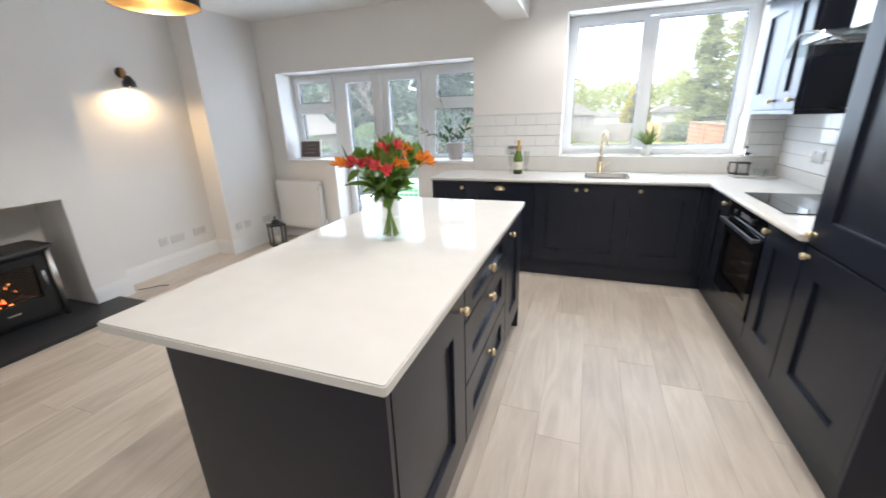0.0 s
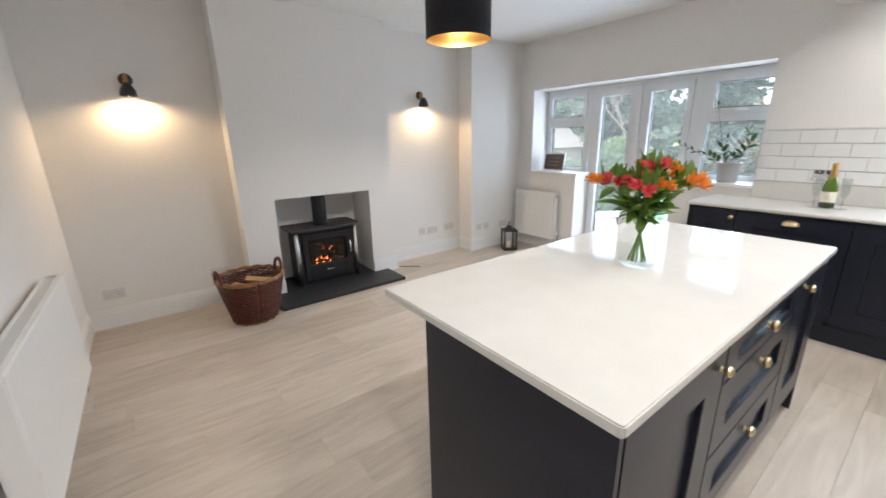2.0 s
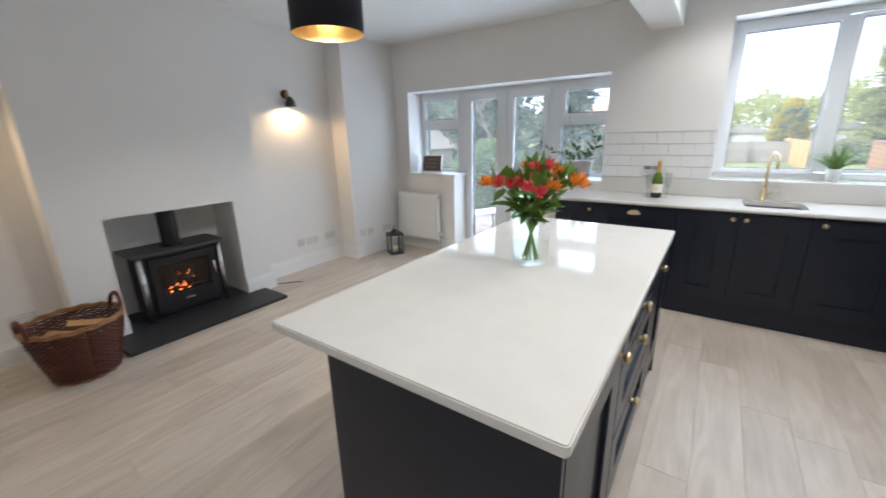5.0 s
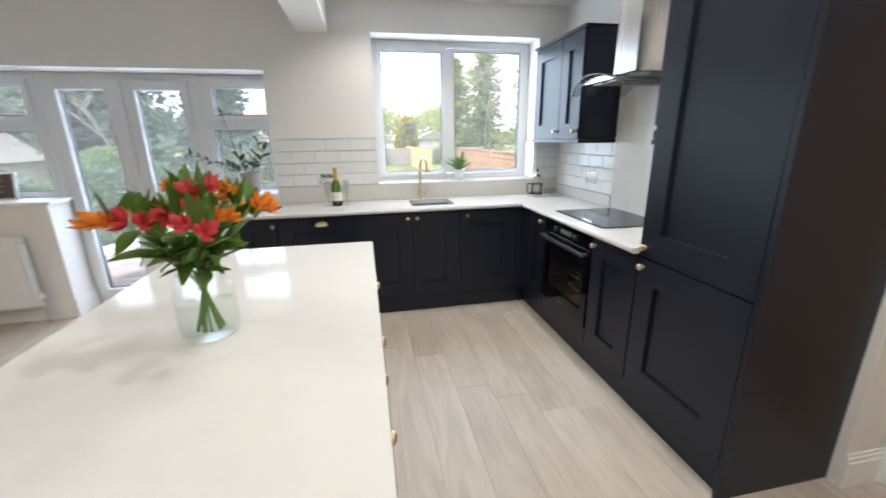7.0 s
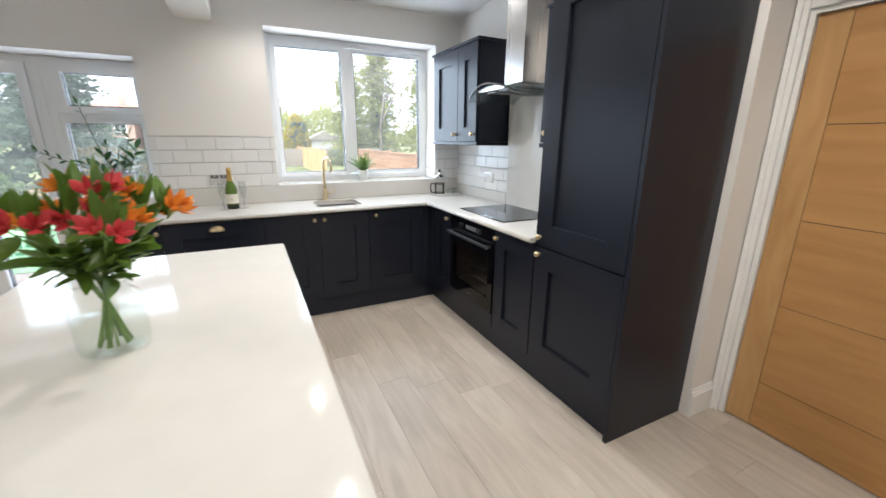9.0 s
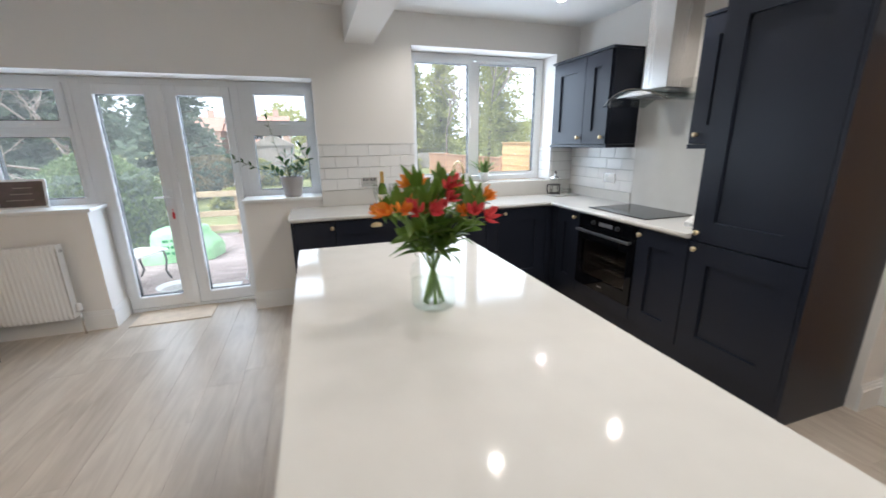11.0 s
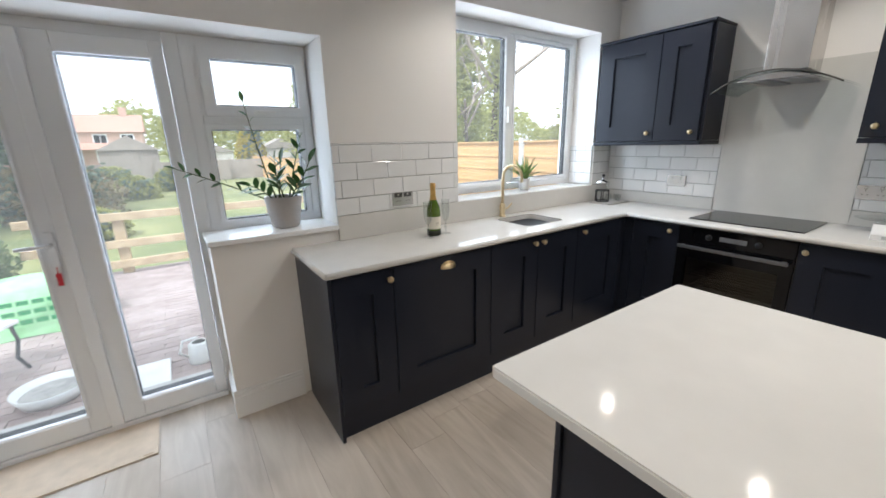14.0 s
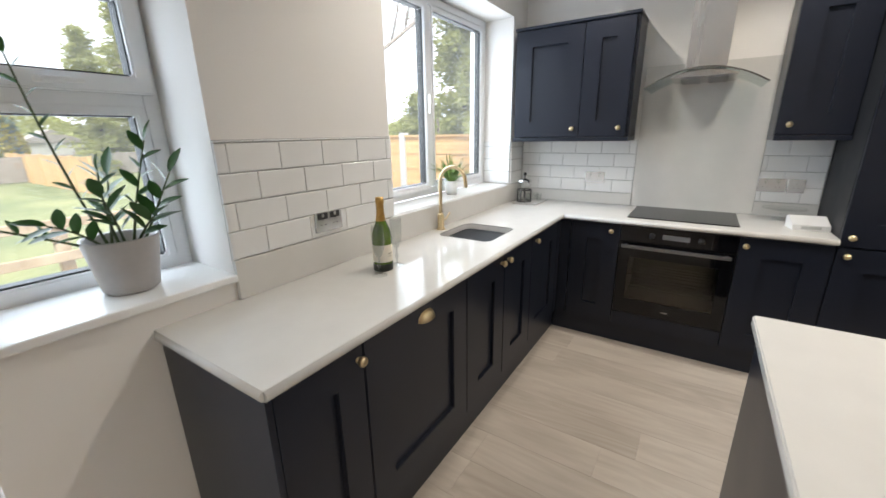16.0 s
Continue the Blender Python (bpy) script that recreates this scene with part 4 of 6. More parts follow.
bm_all = []
for row in range(27):
    z = 0.012 + row * (hh - 0.03) / 26
    pts = []
    for i in range(nst * 2 + 1):
        a = math.pi * i / nst
        pts.append(((brad(z) + (0.006 if (i + row) % 2 else -0.006)) * math.cos(a), (brad(z) + (0.006 if (i + row) % 2 else -0.006)) * math.sin(a), z + 0.002 * math.sin(5 * a + row)))
    bm_all.append(tube(pts, 0.0065, 5))
wv = part("weave", join(*bm_all), WICK, bk)
tagged(wv, kind="stuff")
for i in range(nst):
    a = 2 * math.pi * i / nst
    part("stake", tube([(brad(z) * math.cos(a), brad(z) * math.sin(a), z) for z in (0.01, 0.13, 0.25, hh)], 0.004, 5), WICK, bk)
for zz, rr in ((hh, 0.011), (hh + 0.014, 0.009), (0.012, 0.01)):
    part("rim_braid", tube([((brad(min(zz, hh)) + 0.005 * math.sin(14 * a)) * math.cos(a), (brad(min(zz, hh)) + 0.005 * math.sin(14 * a)) * math.sin(a), zz + 0.004 * math.cos(14 * a)) for a in [math.pi * i / 60 for i in range(121)]], rr, 6), RIMW, bk, "tan willow braid")
part("base", lathe([(0, 0.012), (0.16, 0.012)], 28), WICK, bk)
for a0 in (radians(100), radians(280)):
    pts = []
    for i in range(13):
        b = math.pi * i / 12
        a = a0 + 0.28 * math.cos(b)
        pts.append((brad(hh) * math.cos(a), brad(hh) * math.sin(a), hh + 0.1 * math.sin(b)))
    part("handle", tube(pts, 0.014, 8), WICK, bk)
LOGW = wood_mat("split_log", (0.3, 0.17, 0.07), (0.55, 0.37, 0.18), "x", 0.8, 0.3)
BARK = mat("log_bark", (0.09, 0.055, 0.035), 0.9, var=0.4, bump=0.8, bscale=40)
for k, (x, y, z, rz, ry) in enumerate(((0.0, 0.09, 0.3, 60, 8), (-0.05, -0.06, 0.26, 20, -5), (0.06, -0.03, 0.22, 110, 4), (0.0, 0.0, 0.16, 80, 0))):
    bm = bmesh.new()
    pr = [(0.0, -0.03), (0.05, -0.01), (0.035, 0.03), (0.0, 0.045), (-0.04, 0.02)]
    f = bm.faces.new([bm.verts.new((-0.13, a, b)) for a, b in pr])
    e = bmesh.ops.extrude_face_region(bm, geom=[f])
    bmesh.ops.translate(bm, vec=(0.26, 0, 0), verts=[v for v in e["geom"] if isinstance(v, bmesh.types.BMVert)])
    bm.transform(Matrix.Translation((-3.33 + x, 0.885 + y, z)) @ pose(0, 0, 0, 0, ry, rz))
    solid("firewood_log", bm, LOGW if k < 2 else BARK, label="split firewood log lying in the wicker basket", category="log", group="logs in the basket")

# ---- sockets ----


BRUSHED = mat("brushed_socket_steel", (0.66, 0.645, 0.62), 0.4, var=0.05)


PLATE = mat("polished_socket_plate", (0.82, 0.81, 0.8), 0.22, metal=0.7, var=0.04)


def socket(p, facing, w=0.146, h=0.086, chrome=False, gangs=2, black=False):
    """A socket plate on a wall; facing: the outward normal, x or y axis."""
    s = thing("wall_socket", "chrome double power socket with black switches on tiles" if chrome else "brushed steel power socket above the skirting", "socket")
    s.matrix_world = Matrix.Translation(p) @ Vector(facing).to_track_quat("Z", "Y").to_matrix().to_4x4()
    part("plate", boxes((-w / 2, w / 2, -h / 2, h / 2, 0, 0.008), bev=0.003), PLATE if chrome else BRUSHED, s)
    pm = BLACKMET if chrome else mat("socket_slot", (0.25, 0.25, 0.25), 0.6)
    for g in range(gangs):
        cx = (g - (gangs - 1) / 2) * 0.066
        for dx, dy, a, b in ((0, 0.012, 0.004, 0.009), (-0.011, -0.012, 0.008, 0.004), (0.011, -0.012, 0.008, 0.004)):
            part("pin_hole", boxes((cx + dx - a / 2, cx + dx + a / 2, dy - b / 2, dy + b / 2, 0.008, 0.0092)), pm, s)
        part("switch", boxes((cx - 0.006, cx + 0.006, 0.022, 0.036, 0.008, 0.0115), bev=0.0015), PLATE if chrome else SOCKET, s)
        if chrome and gangs == 2:
            part("insert", boxes(*((cx - 0.027, cx + 0.027, 0.012, 0.039, 0.0078, 0.0086) if black else (cx - 0.0075, cx + 0.0075, 0.019, 0.038, 0.0078, 0.0086),), bev=0.0002), BLACKMET, s, "black insert")
    return s


for yy, zz in ((-0.037, 0.282), (0.728, 0.298), (3.168, 0.314), (3.426, 0.322)):
    socket((X_ALC, yy, zz), (1, 0, 0))
socket((X_ALC, 3.01, 0.317), (1, 0, 0), w=0.086, gangs=1)
socket((X_PIER, 3.748, 0.304), (1, 0, 0), w=0.086, gangs=1)
socket((X_PIER, 3.877, 0.304), (1, 0, 0), w=0.086, gangs=1)
socket((X_PIER, 4.19, 0.295), (1, 0, 0))
socket((-0.533, Y_WIN - 0.012, 1.118), (0, -1, 0), chrome=True, black=True)
socket((X_KIT - 0.012, 3.846, 1.115), (-1, 0, 0), chrome=True)
socket((X_KIT - 0.012, 2.735, 1.113), (-1, 0, 0), chrome=True)
socket((X_KIT - 0.012, 2.61, 1.113), (-1, 0, 0), w=0.086, chrome=True, gangs=1)

# ---- lantern, plaque, mat ----
ln = thing("lantern", "small dark metal and glass candle lantern", "lantern", "", (-3.38, 4.05, 0))
ln.scale = (1.18, 1.18, 1.18)
ln.rotation_euler = (0, 0, radians(-30))
part("base", boxes((-0.075, 0.075, -0.075, 0.075, 0, 0.022), bev=0.003), BLACKMET, ln)
for sx in (-1, 1):
    for sy in (-1, 1):
        part("post", boxes((sx * 0.066 - 0.008, sx * 0.066 + 0.008, sy * 0.066 - 0.008, sy * 0.066 + 0.008, 0.022, 0.215)), mat("weathered_wood", (0.09, 0.08, 0.075), 0.8), ln)
for a in range(4):
    part("pane", moved(boxes((-0.058, 0.058, -0.002, 0.0, 0.024, 0.212)), pose(0, 0, 0, 0, 0, 90 * a) @ pose(0, -0.064, 0)), THINGLASS, ln)
part("lid", join(boxes((-0.078, 0.078, -0.078, 0.078, 0.215, 0.23), bev=0.002), lathe([(0.06, 0.23), (0.035, 0.255), (0.035, 0.27), (0, 0.272)], 4)), BLACKMET, ln)
part("ring_handle", tube([(0.035 * math.cos(math.pi * i / 10), 0, 0.265 + 0.05 * math.sin(math.pi * i / 10)) for i in range(11)], 0.004, 6), BLACKMET, ln)
part("candle", lathe([(0, 0.022), (0.03, 0.022), (0.03, 0.1), (0, 0.1)], 16), mat("wax", (0.75, 0.7, 0.6), 0.6), ln)

pq = thing("photo_plaque", "dark framed plaque in a white frame on windowsill", "picture frame", "", (-3.2, 4.655, 1.008))
pq.scale = (1.15, 1.0, 1.05)
pq.rotation_euler = (radians(-10), 0, radians(4))
part("frame", frame_ring(-0.135, 0.135, 0.0, 0.215, 0.014, 0.0, 0.018, bev=0.002), SOCKET, pq)
pc = part("picture", boxes((-0.122, 0.122, 0.004, 0.014, 0.013, 0.202)), mat("dark_print", (0.07, 0.05, 0.05), 0.35, var=0.5, scale=12), pq, "dark reddish print")
for k in range(3):
    part("print_bar", boxes((-0.08 + 0.02 * k, 0.06, 0.0025, 0.0045, 0.06 + 0.045 * k, 0.066 + 0.045 * k)), mat("print_pale", (0.3, 0.26, 0.25), 0.5), pc)
part("strut", boxes((-0.01, 0.01, 0.014, 0.02, 0.0, 0.14)), BLACKMET, pq)

MATM = mat("coir_mat", (0.6, 0.5, 0.39), 0.95, var=0.15, scale=14, bump=0.8, bscale=300)
dm = thing("doormat", "thin beige doormat lying before the garden doors", "doormat")
part("mat_body", boxes((-2.612, -2.0, 4.412, 4.735, 0.001, 0.009), bev=0.002), MATM, dm)
part("tag", boxes((-2.06, -2.02, 4.42, 4.428, 0.009, 0.0098)), mat("mat_tag", (0.35, 0.25, 0.15), 0.8), dm)

# ---- plants and flowers ----
POT = mat("pale_ceramic", (0.42, 0.4, 0.385), 0.5, var=0.08, scale=8, bump=0.05)
SOIL = mat("soil", (0.03, 0.02, 0.014), 0.95, var=0.4, bump=1.0, bscale=60)
ZLEAF = leaf_mat("glossy_dark_leaf", (0.015, 0.055, 0.012), (0.06, 0.15, 0.03), 0.32, 0.15)
STEM = mat("plant_stem", (0.05, 0.075, 0.02), 0.5, var=0.3)


def leaf_bm(length, width, droop=0.2, segs=5, fold=0.25):
    """A leaf along +x, folded along its midrib."""
    bm = bmesh.new()
    prev = None
    for i in range(segs + 1):
        u = i / segs
        w = width / 2 * math.sin(math.pi * min(1, u * 0.94 + 0.03)) ** 0.8
        x, z = length * u, -droop * length * u * u
        row = [bm.verts.new((x, -w, z + fold * w)), bm.verts.new((x, 0, z)), bm.verts.new((x, w, z + fold * w))]
        if prev:
            for a in range(2):
                f = bm.faces.new((prev[a], prev[a + 1], row[a + 1], row[a]))
                f.smooth = True
        prev = row
    return bm


def bezier(p0, p1, p2, n=10):
    return [Vector(p0) * (1 - t) ** 2 + Vector(p1) * 2 * t * (1 - t) + Vector(p2) * t * t for t in [i / n for i in range(n + 1)]]


def aim(origin, direction, roll=0.0):
    d = Vector(direction).normalized()
    return Matrix.Translation(origin) @ d.to_track_quat("X", "Z").to_matrix().to_4x4() @ Matrix.Rotation(roll, 4, "X")


zz = thing("potted_plant", "glossy dark-leaved plant in pale ceramic pot on sill", "potted plant", "", (-1.215, 4.63, 1.008))
part("pot", lathe([(0, 0), (0.066, 0), (0.076, 0.01), (0.101, 0.17), (0.1, 0.176), (0.093, 0.172), (0.087, 0.14)], 36), POT, zz)
part("soil", lathe([(0, 0.142), (0.088, 0.14)], 24), SOIL, zz)
prng = random.Random(3)
stems = [((-0.03, 0, 0.14), (-0.1, -0.01, 0.4), (-0.145, -0.05, 0.67), 12), ((-0.05, 0.0, 0.14), (-0.22, 0.0, 0.24), (-0.48, 0.0, 0.35), 12), ((0.03, 0.0, 0.14), (0.06, -0.02, 0.3), (0.115, -0.02, 0.46), 9),
         ((0.05, -0.02, 0.14), (0.1, -0.03, 0.24), (0.15, -0.06, 0.36), 7), ((0.0, -0.04, 0.14), (-0.02, -0.07, 0.24), (-0.05, -0.11, 0.31), 7), ((-0.02, 0.02, 0.14), (0.0, 0.03, 0.26), (0.02, 0.04, 0.36), 7), ((-0.04, -0.03, 0.14), (-0.1, -0.05, 0.22), (-0.17, -0.08, 0.25), 7), ((0.02, -0.04, 0.14), (0.05, -0.09, 0.22), (0.06, -0.12, 0.24), 6), ((-0.01, -0.02, 0.14), (-0.04, -0.05, 0.26), (-0.03, -0.06, 0.38), 9)]
for p0, p1, p2, n in stems:
    pts = bezier(p0, p1, p2)
    part("stem", tube(pts, 0.0045, 6, 0.5), STEM, zz)
    for k in range(n):
        u = 0.3 + 0.7 * k / (n - 1)
        i = min(int(u * 10), 9)
        p = pts[i].lerp(pts[i + 1], u * 10 - i)
        d = (pts[i + 1] - pts[i]).normalized()
        side = d.cross(Vector((0, 1, 0.2))).normalized() * (1 if k % 2 else -1)
        L = prng.uniform(0.065, 0.1) * (0.55 if n > 9 else 0.72 if n > 8 else 1.0)
        direction = d * 0.75 + side * 0.8 + Vector((0, prng.uniform(-0.3, 0.3), 0.1))
        if k == n - 1:
            direction = d
        b = leaf_bm(L, L * 0.46, 0.1)
        b.transform(aim(p, direction, prng.uniform(-0.6, 0.6)))
        part("leaf", b, ZLEAF, zz)

gp = thing("small_plant", "small grassy green plant in white pot on windowsill", "potted plant", "", (0.7, 4.6, 1.058))
part("pot", lathe([(0, 0), (0.036, 0), (0.048, 0.095), (0.046, 0.097), (0.042, 0.085)], 28), GLOSSW, gp)
part("soil", lathe([(0, 0.084), (0.043, 0.083)], 20), SOIL, gp)
GLEAF = mat("grass_leaf", (0.1, 0.2, 0.035), 0.45, var=0.3, island=0.6, col2=(0.28, 0.42, 0.11))
for k in range(64):
    a, s = prng.uniform(0, 6.28), prng.uniform(0.2, 1.0)
    b = leaf_bm(prng.uniform(0.12, 0.21), 0.013, 0.5 * s, 6, 0.4)
    b.transform(aim((0.02 * math.cos(a), 0.02 * math.sin(a), 0.085), (math.cos(a) * s, math.sin(a) * s * 0.8, 1.0)))
    part("blade", b, GLEAF, gp)

# vase of flowers
VX, VY, VZ = -0.672, 1.965, 0.911
JARG = clear("jar_glass", (0.96, 0.975, 0.965), 0.9)
vs_ = thing("glass_vase", "clear glass jar vase half full of water", "vase", "", (VX, VY, VZ))
j = part("jar", lathe([(0, 0.002), (0.06, 0.002), (0.074, 0.012), (0.078, 0.03), (0.078, 0.13), (0.07, 0.153), (0.056, 0.165), (0.055, 0.18), (0.06, 0.192), (0.059, 0.195)], 40), JARG, vs_)
wa = part("water", lathe([(0, 0.01), (0.069, 0.014), (0.0735, 0.03), (0.0735, 0.098), (0, 0.098)], 32), clear("water", (0.965, 0.98, 0.96), 0.5), vs_)
part("rim_ring", tube([(0.0595 * math.cos(math.pi * i / 18), 0.0595 * math.sin(math.pi * i / 18), 0.191) for i in range(37)], 0.0025, 6), THINGLASS, vs_)
FLEAF = leaf_mat("flower_leaf", (0.065, 0.145, 0.014), (0.18, 0.3, 0.04), 0.42, 0.25)
FSTEM = mat("flower_stem", (0.2, 0.33, 0.09), 0.5, var=0.3)
ORANGE = leaf_mat("orange_petal", (0.8, 0.12, 0.01), (0.92, 0.4, 0.04), 0.5, 0.3)
PINK = leaf_mat("pink_petal", (0.56, 0.012, 0.03), (0.78, 0.11, 0.11), 0.5, 0.3)
frng = random.Random(11)
bunch = []
for k in range(15):
    # orange blooms gather on the side of the garden doors, pink ones on the kitchen side
    a = 2 * math.pi * k / 15 + frng.uniform(-0.15, 0.15)
    r = (0.158 if k % 3 == 0 else 0.112 if k % 3 == 1 else 0.055) + frng.uniform(-0.02, 0.02)
    z = 0.395 - 0.5 * r + frng.uniform(-0.03, 0.03)
    tip = Vector((r * math.cos(a), r * math.sin(a), z + 0.035))
    bunch.append((a, r, tip))
for k, (a, r, tip) in enumerate(bunch):
    s = thing("flower_stem", "cut lily-like flower with green leaves in glass jar", "flower", "flowers in the vase", (VX, VY, VZ))
    foot = (-0.035 * math.cos(a), -0.035 * math.sin(a), 0.02)
    pts = [Vector(p) for p in bezier(foot, (0.015 * math.cos(a), 0.015 * math.sin(a), 0.2), (tip.x * 0.55, tip.y * 0.55, tip.z - 0.09), 8)]
    pts += [pts[-1].lerp(tip, 0.5), tip]
    part("stem", tube(pts, 0.0033, 6, 0.7), FSTEM, s)
    petal = ORANGE if math.sin(a) > -0.5 + frng.uniform(-0.3, 0.3) else PINK
    for m in range(frng.choice((2, 3, 3))):
        fa = a + (m - 1) * 0.9 + frng.uniform(-0.2, 0.2)
        d = Vector((math.cos(fa) * 0.8, math.sin(fa) * 0.8, frng.uniform(0.2, 0.9))).normalized()
        base = tip - Vector((0, 0, 0.04))
        head = base + d * 0.045
        part("stalk", tube([base, base.lerp(head, 0.5) + Vector((0, 0, 0.006)), head], 0.0018, 5), FSTEM, s)
        bl = []
        for q in range(6):
            pb = leaf_bm(frng.uniform(0.036, 0.05), 0.024 if q % 2 else 0.015, -0.15, 5, 0.6)
            pb.transform(aim(head, d, 0) @ Matrix.Rotation(math.pi * q / 3, 4, "X") @ Matrix.Rotation(radians(-14 - 12 * (q % 2) + frng.uniform(-7, 7)), 4, "Y"))
            bl.append(pb)
        part("bloom", join(*bl), petal, s, "orange bloom" if petal is ORANGE else "deep pink bloom")
    for m in range(8):
        u = 5 + m % 5
        p = pts[min(u, len(pts) - 1)]
        fa = a + frng.uniform(-1.6, 1.6)
        b = leaf_bm(frng.uniform(0.07, 0.12), frng.uniform(0.026, 0.042), frng.uniform(0.0, 0.5), 6)
        b.transform(aim(p, (math.cos(fa), math.sin(fa), frng.uniform(-0.1, 1.6)), frng.uniform(-0.8, 0.8)))
        part("leaf", b, FLEAF, s)
    for m in range(4):
        b = leaf_bm(frng.uniform(0.07, 0.11), frng.uniform(0.022, 0.034), -0.05, 5)
        b.transform(aim(tip - Vector((0, 0, 0.03)), (math.cos(a + m) * frng.uniform(0.1, 0.7), math.sin(a + m) * frng.uniform(0.1, 0.7), 1), frng.uniform(-1, 1)))
        part("leaf", b, FLEAF, s)

# ---- on the worktop ----
BGLASS = mat("green_bottle_glass", (0.085, 0.15, 0.012), 0.05, var=0.15, spec=0.8, coat=0.5)
bt = thing("champagne_bottle", "green glass sparkling wine bottle with gold foil", "bottle", "", (-0.452, 4.235, 0.909))
part("glass", lathe([(0, 0.002), (0.034, 0.0), (0.041, 0.006), (0.042, 0.02), (0.042, 0.15), (0.038, 0.175), (0.022, 0.215), (0.0155, 0.25), (0.0155, 0.255)], 32), BGLASS, bt)
part("foil", lathe([(0.0215, 0.218), (0.0165, 0.25), (0.0155, 0.285), (0.0165, 0.29), (0.018, 0.3), (0.016, 0.316), (0, 0.318)], 28), mat("gold_foil", (0.6, 0.38, 0.12), 0.35, metal=1.0, var=0.2, scale=60, bump=0.5, bscale=150), bt, "crumpled gold foil neck")
lab = part("label", lathe([(0.0425, 0.045), (0.0426, 0.046), (0.0426, 0.118), (0.0425, 0.119)], 32), mat("cream_label", (0.72, 0.68, 0.58), 0.6, var=0.05), bt, "cream paper label")
part("neck_band", lathe([(0.0425, 0.005), (0.043, 0.006), (0.043, 0.035), (0.0425, 0.036)], 32), mat("dark_band", (0.02, 0.025, 0.015), 0.3), bt)
part("label_bars", boxes((-0.012, 0.008, -0.0434, -0.0428, 0.08, 0.084), (-0.014, 0.004, -0.0434, -0.0428, 0.07, 0.072)), mat("label_ink", (0.25, 0.22, 0.18), 0.6), lab)
FLUTE = clear("cut_crystal", (0.88, 0.9, 0.9), 2.5)
for gx, gy in ((-0.515, 4.2), (-0.372, 4.225)):
    fg = thing("champagne_flute", "cut crystal champagne flute beside the bottle", "glass", "champagne flutes", (gx, gy, 0.909))
    part("foot", lathe([(0.032, 0.001), (0.02, 0.003), (0.004, 0.006)], 28), FLUTE, fg)
    part("stem", lathe([(0.004, 0.006), (0.0045, 0.03), (0.009, 0.045), (0.0045, 0.06), (0.005, 0.08)], 8), FLUTE, fg, "faceted crystal stem")
    part("bowl", lathe([(0.0, 0.08), (0.012, 0.084), (0.022, 0.11), (0.026, 0.15), (0.025, 0.215)], 12), FLUTE, fg)
tr = thing("serving_tray", "pale stone tray under coffee things in corner", "tray", "", (1.47, 4.3, 0.909))
part("slab", boxes((-0.15, 0.15, -0.1, 0.1, 0.0, 0.008), bev=0.003), mat("tray_stone", (0.5, 0.49, 0.47), 0.4, var=0.1, scale=12), tr)
part("lip", boxes((-0.15, 0.15, -0.1, -0.094, 0.008, 0.013), (-0.15, 0.15, 0.094, 0.1, 0.008, 0.013), (-0.15, -0.144, -0.094, 0.094, 0.008, 0.013), (0.144, 0.15, -0.094, 0.094, 0.008, 0.013)), mat("tray_edge", (0.45, 0.44, 0.42), 0.4), tr)
cf = thing("cafetiere", "glass and black metal cafetiere on tray", "cafetiere", "", (1.4, 4.33, 0.918))
cf.scale = (1.15, 1.15, 1.2)
part("beaker", lathe([(0, 0.004), (0.042, 0.004), (0.045, 0.01), (0.045, 0.135), (0.047, 0.14)], 28), THINGLASS, cf)
part("cage", join(*[tube([(0.047 * math.cos(a), 0.047 * math.sin(a), 0.0), (0.047 * math.cos(a), 0.047 * math.sin(a), 0.085)], 0.004, 6) for a in (0.4, 2.0, 3.6, 5.2)], *[tube([(0.047 * math.cos(math.pi * i / 14), 0.047 * math.sin(math.pi * i / 14), z) for i in range(29)], 0.004, 6) for z in (0.008, 0.085)]), BLACKMET, cf)
part("handle", tube([(-0.047, 0, 0.085), (-0.085, -0.01, 0.09), (-0.09, -0.01, 0.05), (-0.08, -0.01, 0.015), (-0.047, 0, 0.012)], 0.006, 8), BLACKMET, cf)
part("lid", lathe([(0.048, 0.138), (0.048, 0.146), (0.03, 0.158), (0.006, 0.162), (0.004, 0.185), (0, 0.185)], 24), CHROME, cf)
part("plunger_knob", lathe([(0, 0.182), (0.009, 0.184), (0.012, 0.192), (0.008, 0.2), (0, 0.202)], 16), BLACKMET, cf)
for gx, gy in ((1.5, 4.33), (1.555, 4.29), (1.52, 4.25)):
    eg = thing("coffee_glass", "small clear glass tumbler on stone tray", "glass", "tumblers on the tray", (gx, gy, 0.918))
    part("bowl", lathe([(0, 0.002), (0.02, 0.002), (0.026, 0.06), (0.0245, 0.06), (0.019, 0.006), (0, 0.006)], 20), THINGLASS, eg)
cs = thing("cake_stand", "round clear glass cake stand on the worktop", "cake stand", "", (1.565, 2.66, 0.909))
part("plate", lathe([(0, 0.07), (0.1, 0.07), (0.112, 0.074), (0.112, 0.078), (0.1, 0.075), (0, 0.074)], 36), THINGLASS, cs)
part("foot", lathe([(0, 0.0), (0.045, 0.0), (0.045, 0.004), (0.022, 0.012), (0.016, 0.04), (0.026, 0.068), (0, 0.07)], 28), THINGLASS, cs)
cb = thing("white_box", "white card box leaning low beside the larder", "box", "", (1.34, 2.56, 0.909))
cb.rotation_euler = (0, 0, radians(8))
bm = bmesh.new()
prof = [(-0.06, 0.0), (0.06, 0.0), (0.06, 0.06), (0.03, 0.072), (-0.06, 0.03)]
va = [bm.verts.new((x, -0.07, z)) for x, z in prof]
vb = [bm.verts.new((x, 0.1, z)) for x, z in prof]
bm.faces.new(va)
bm.faces.new(vb[::-1])
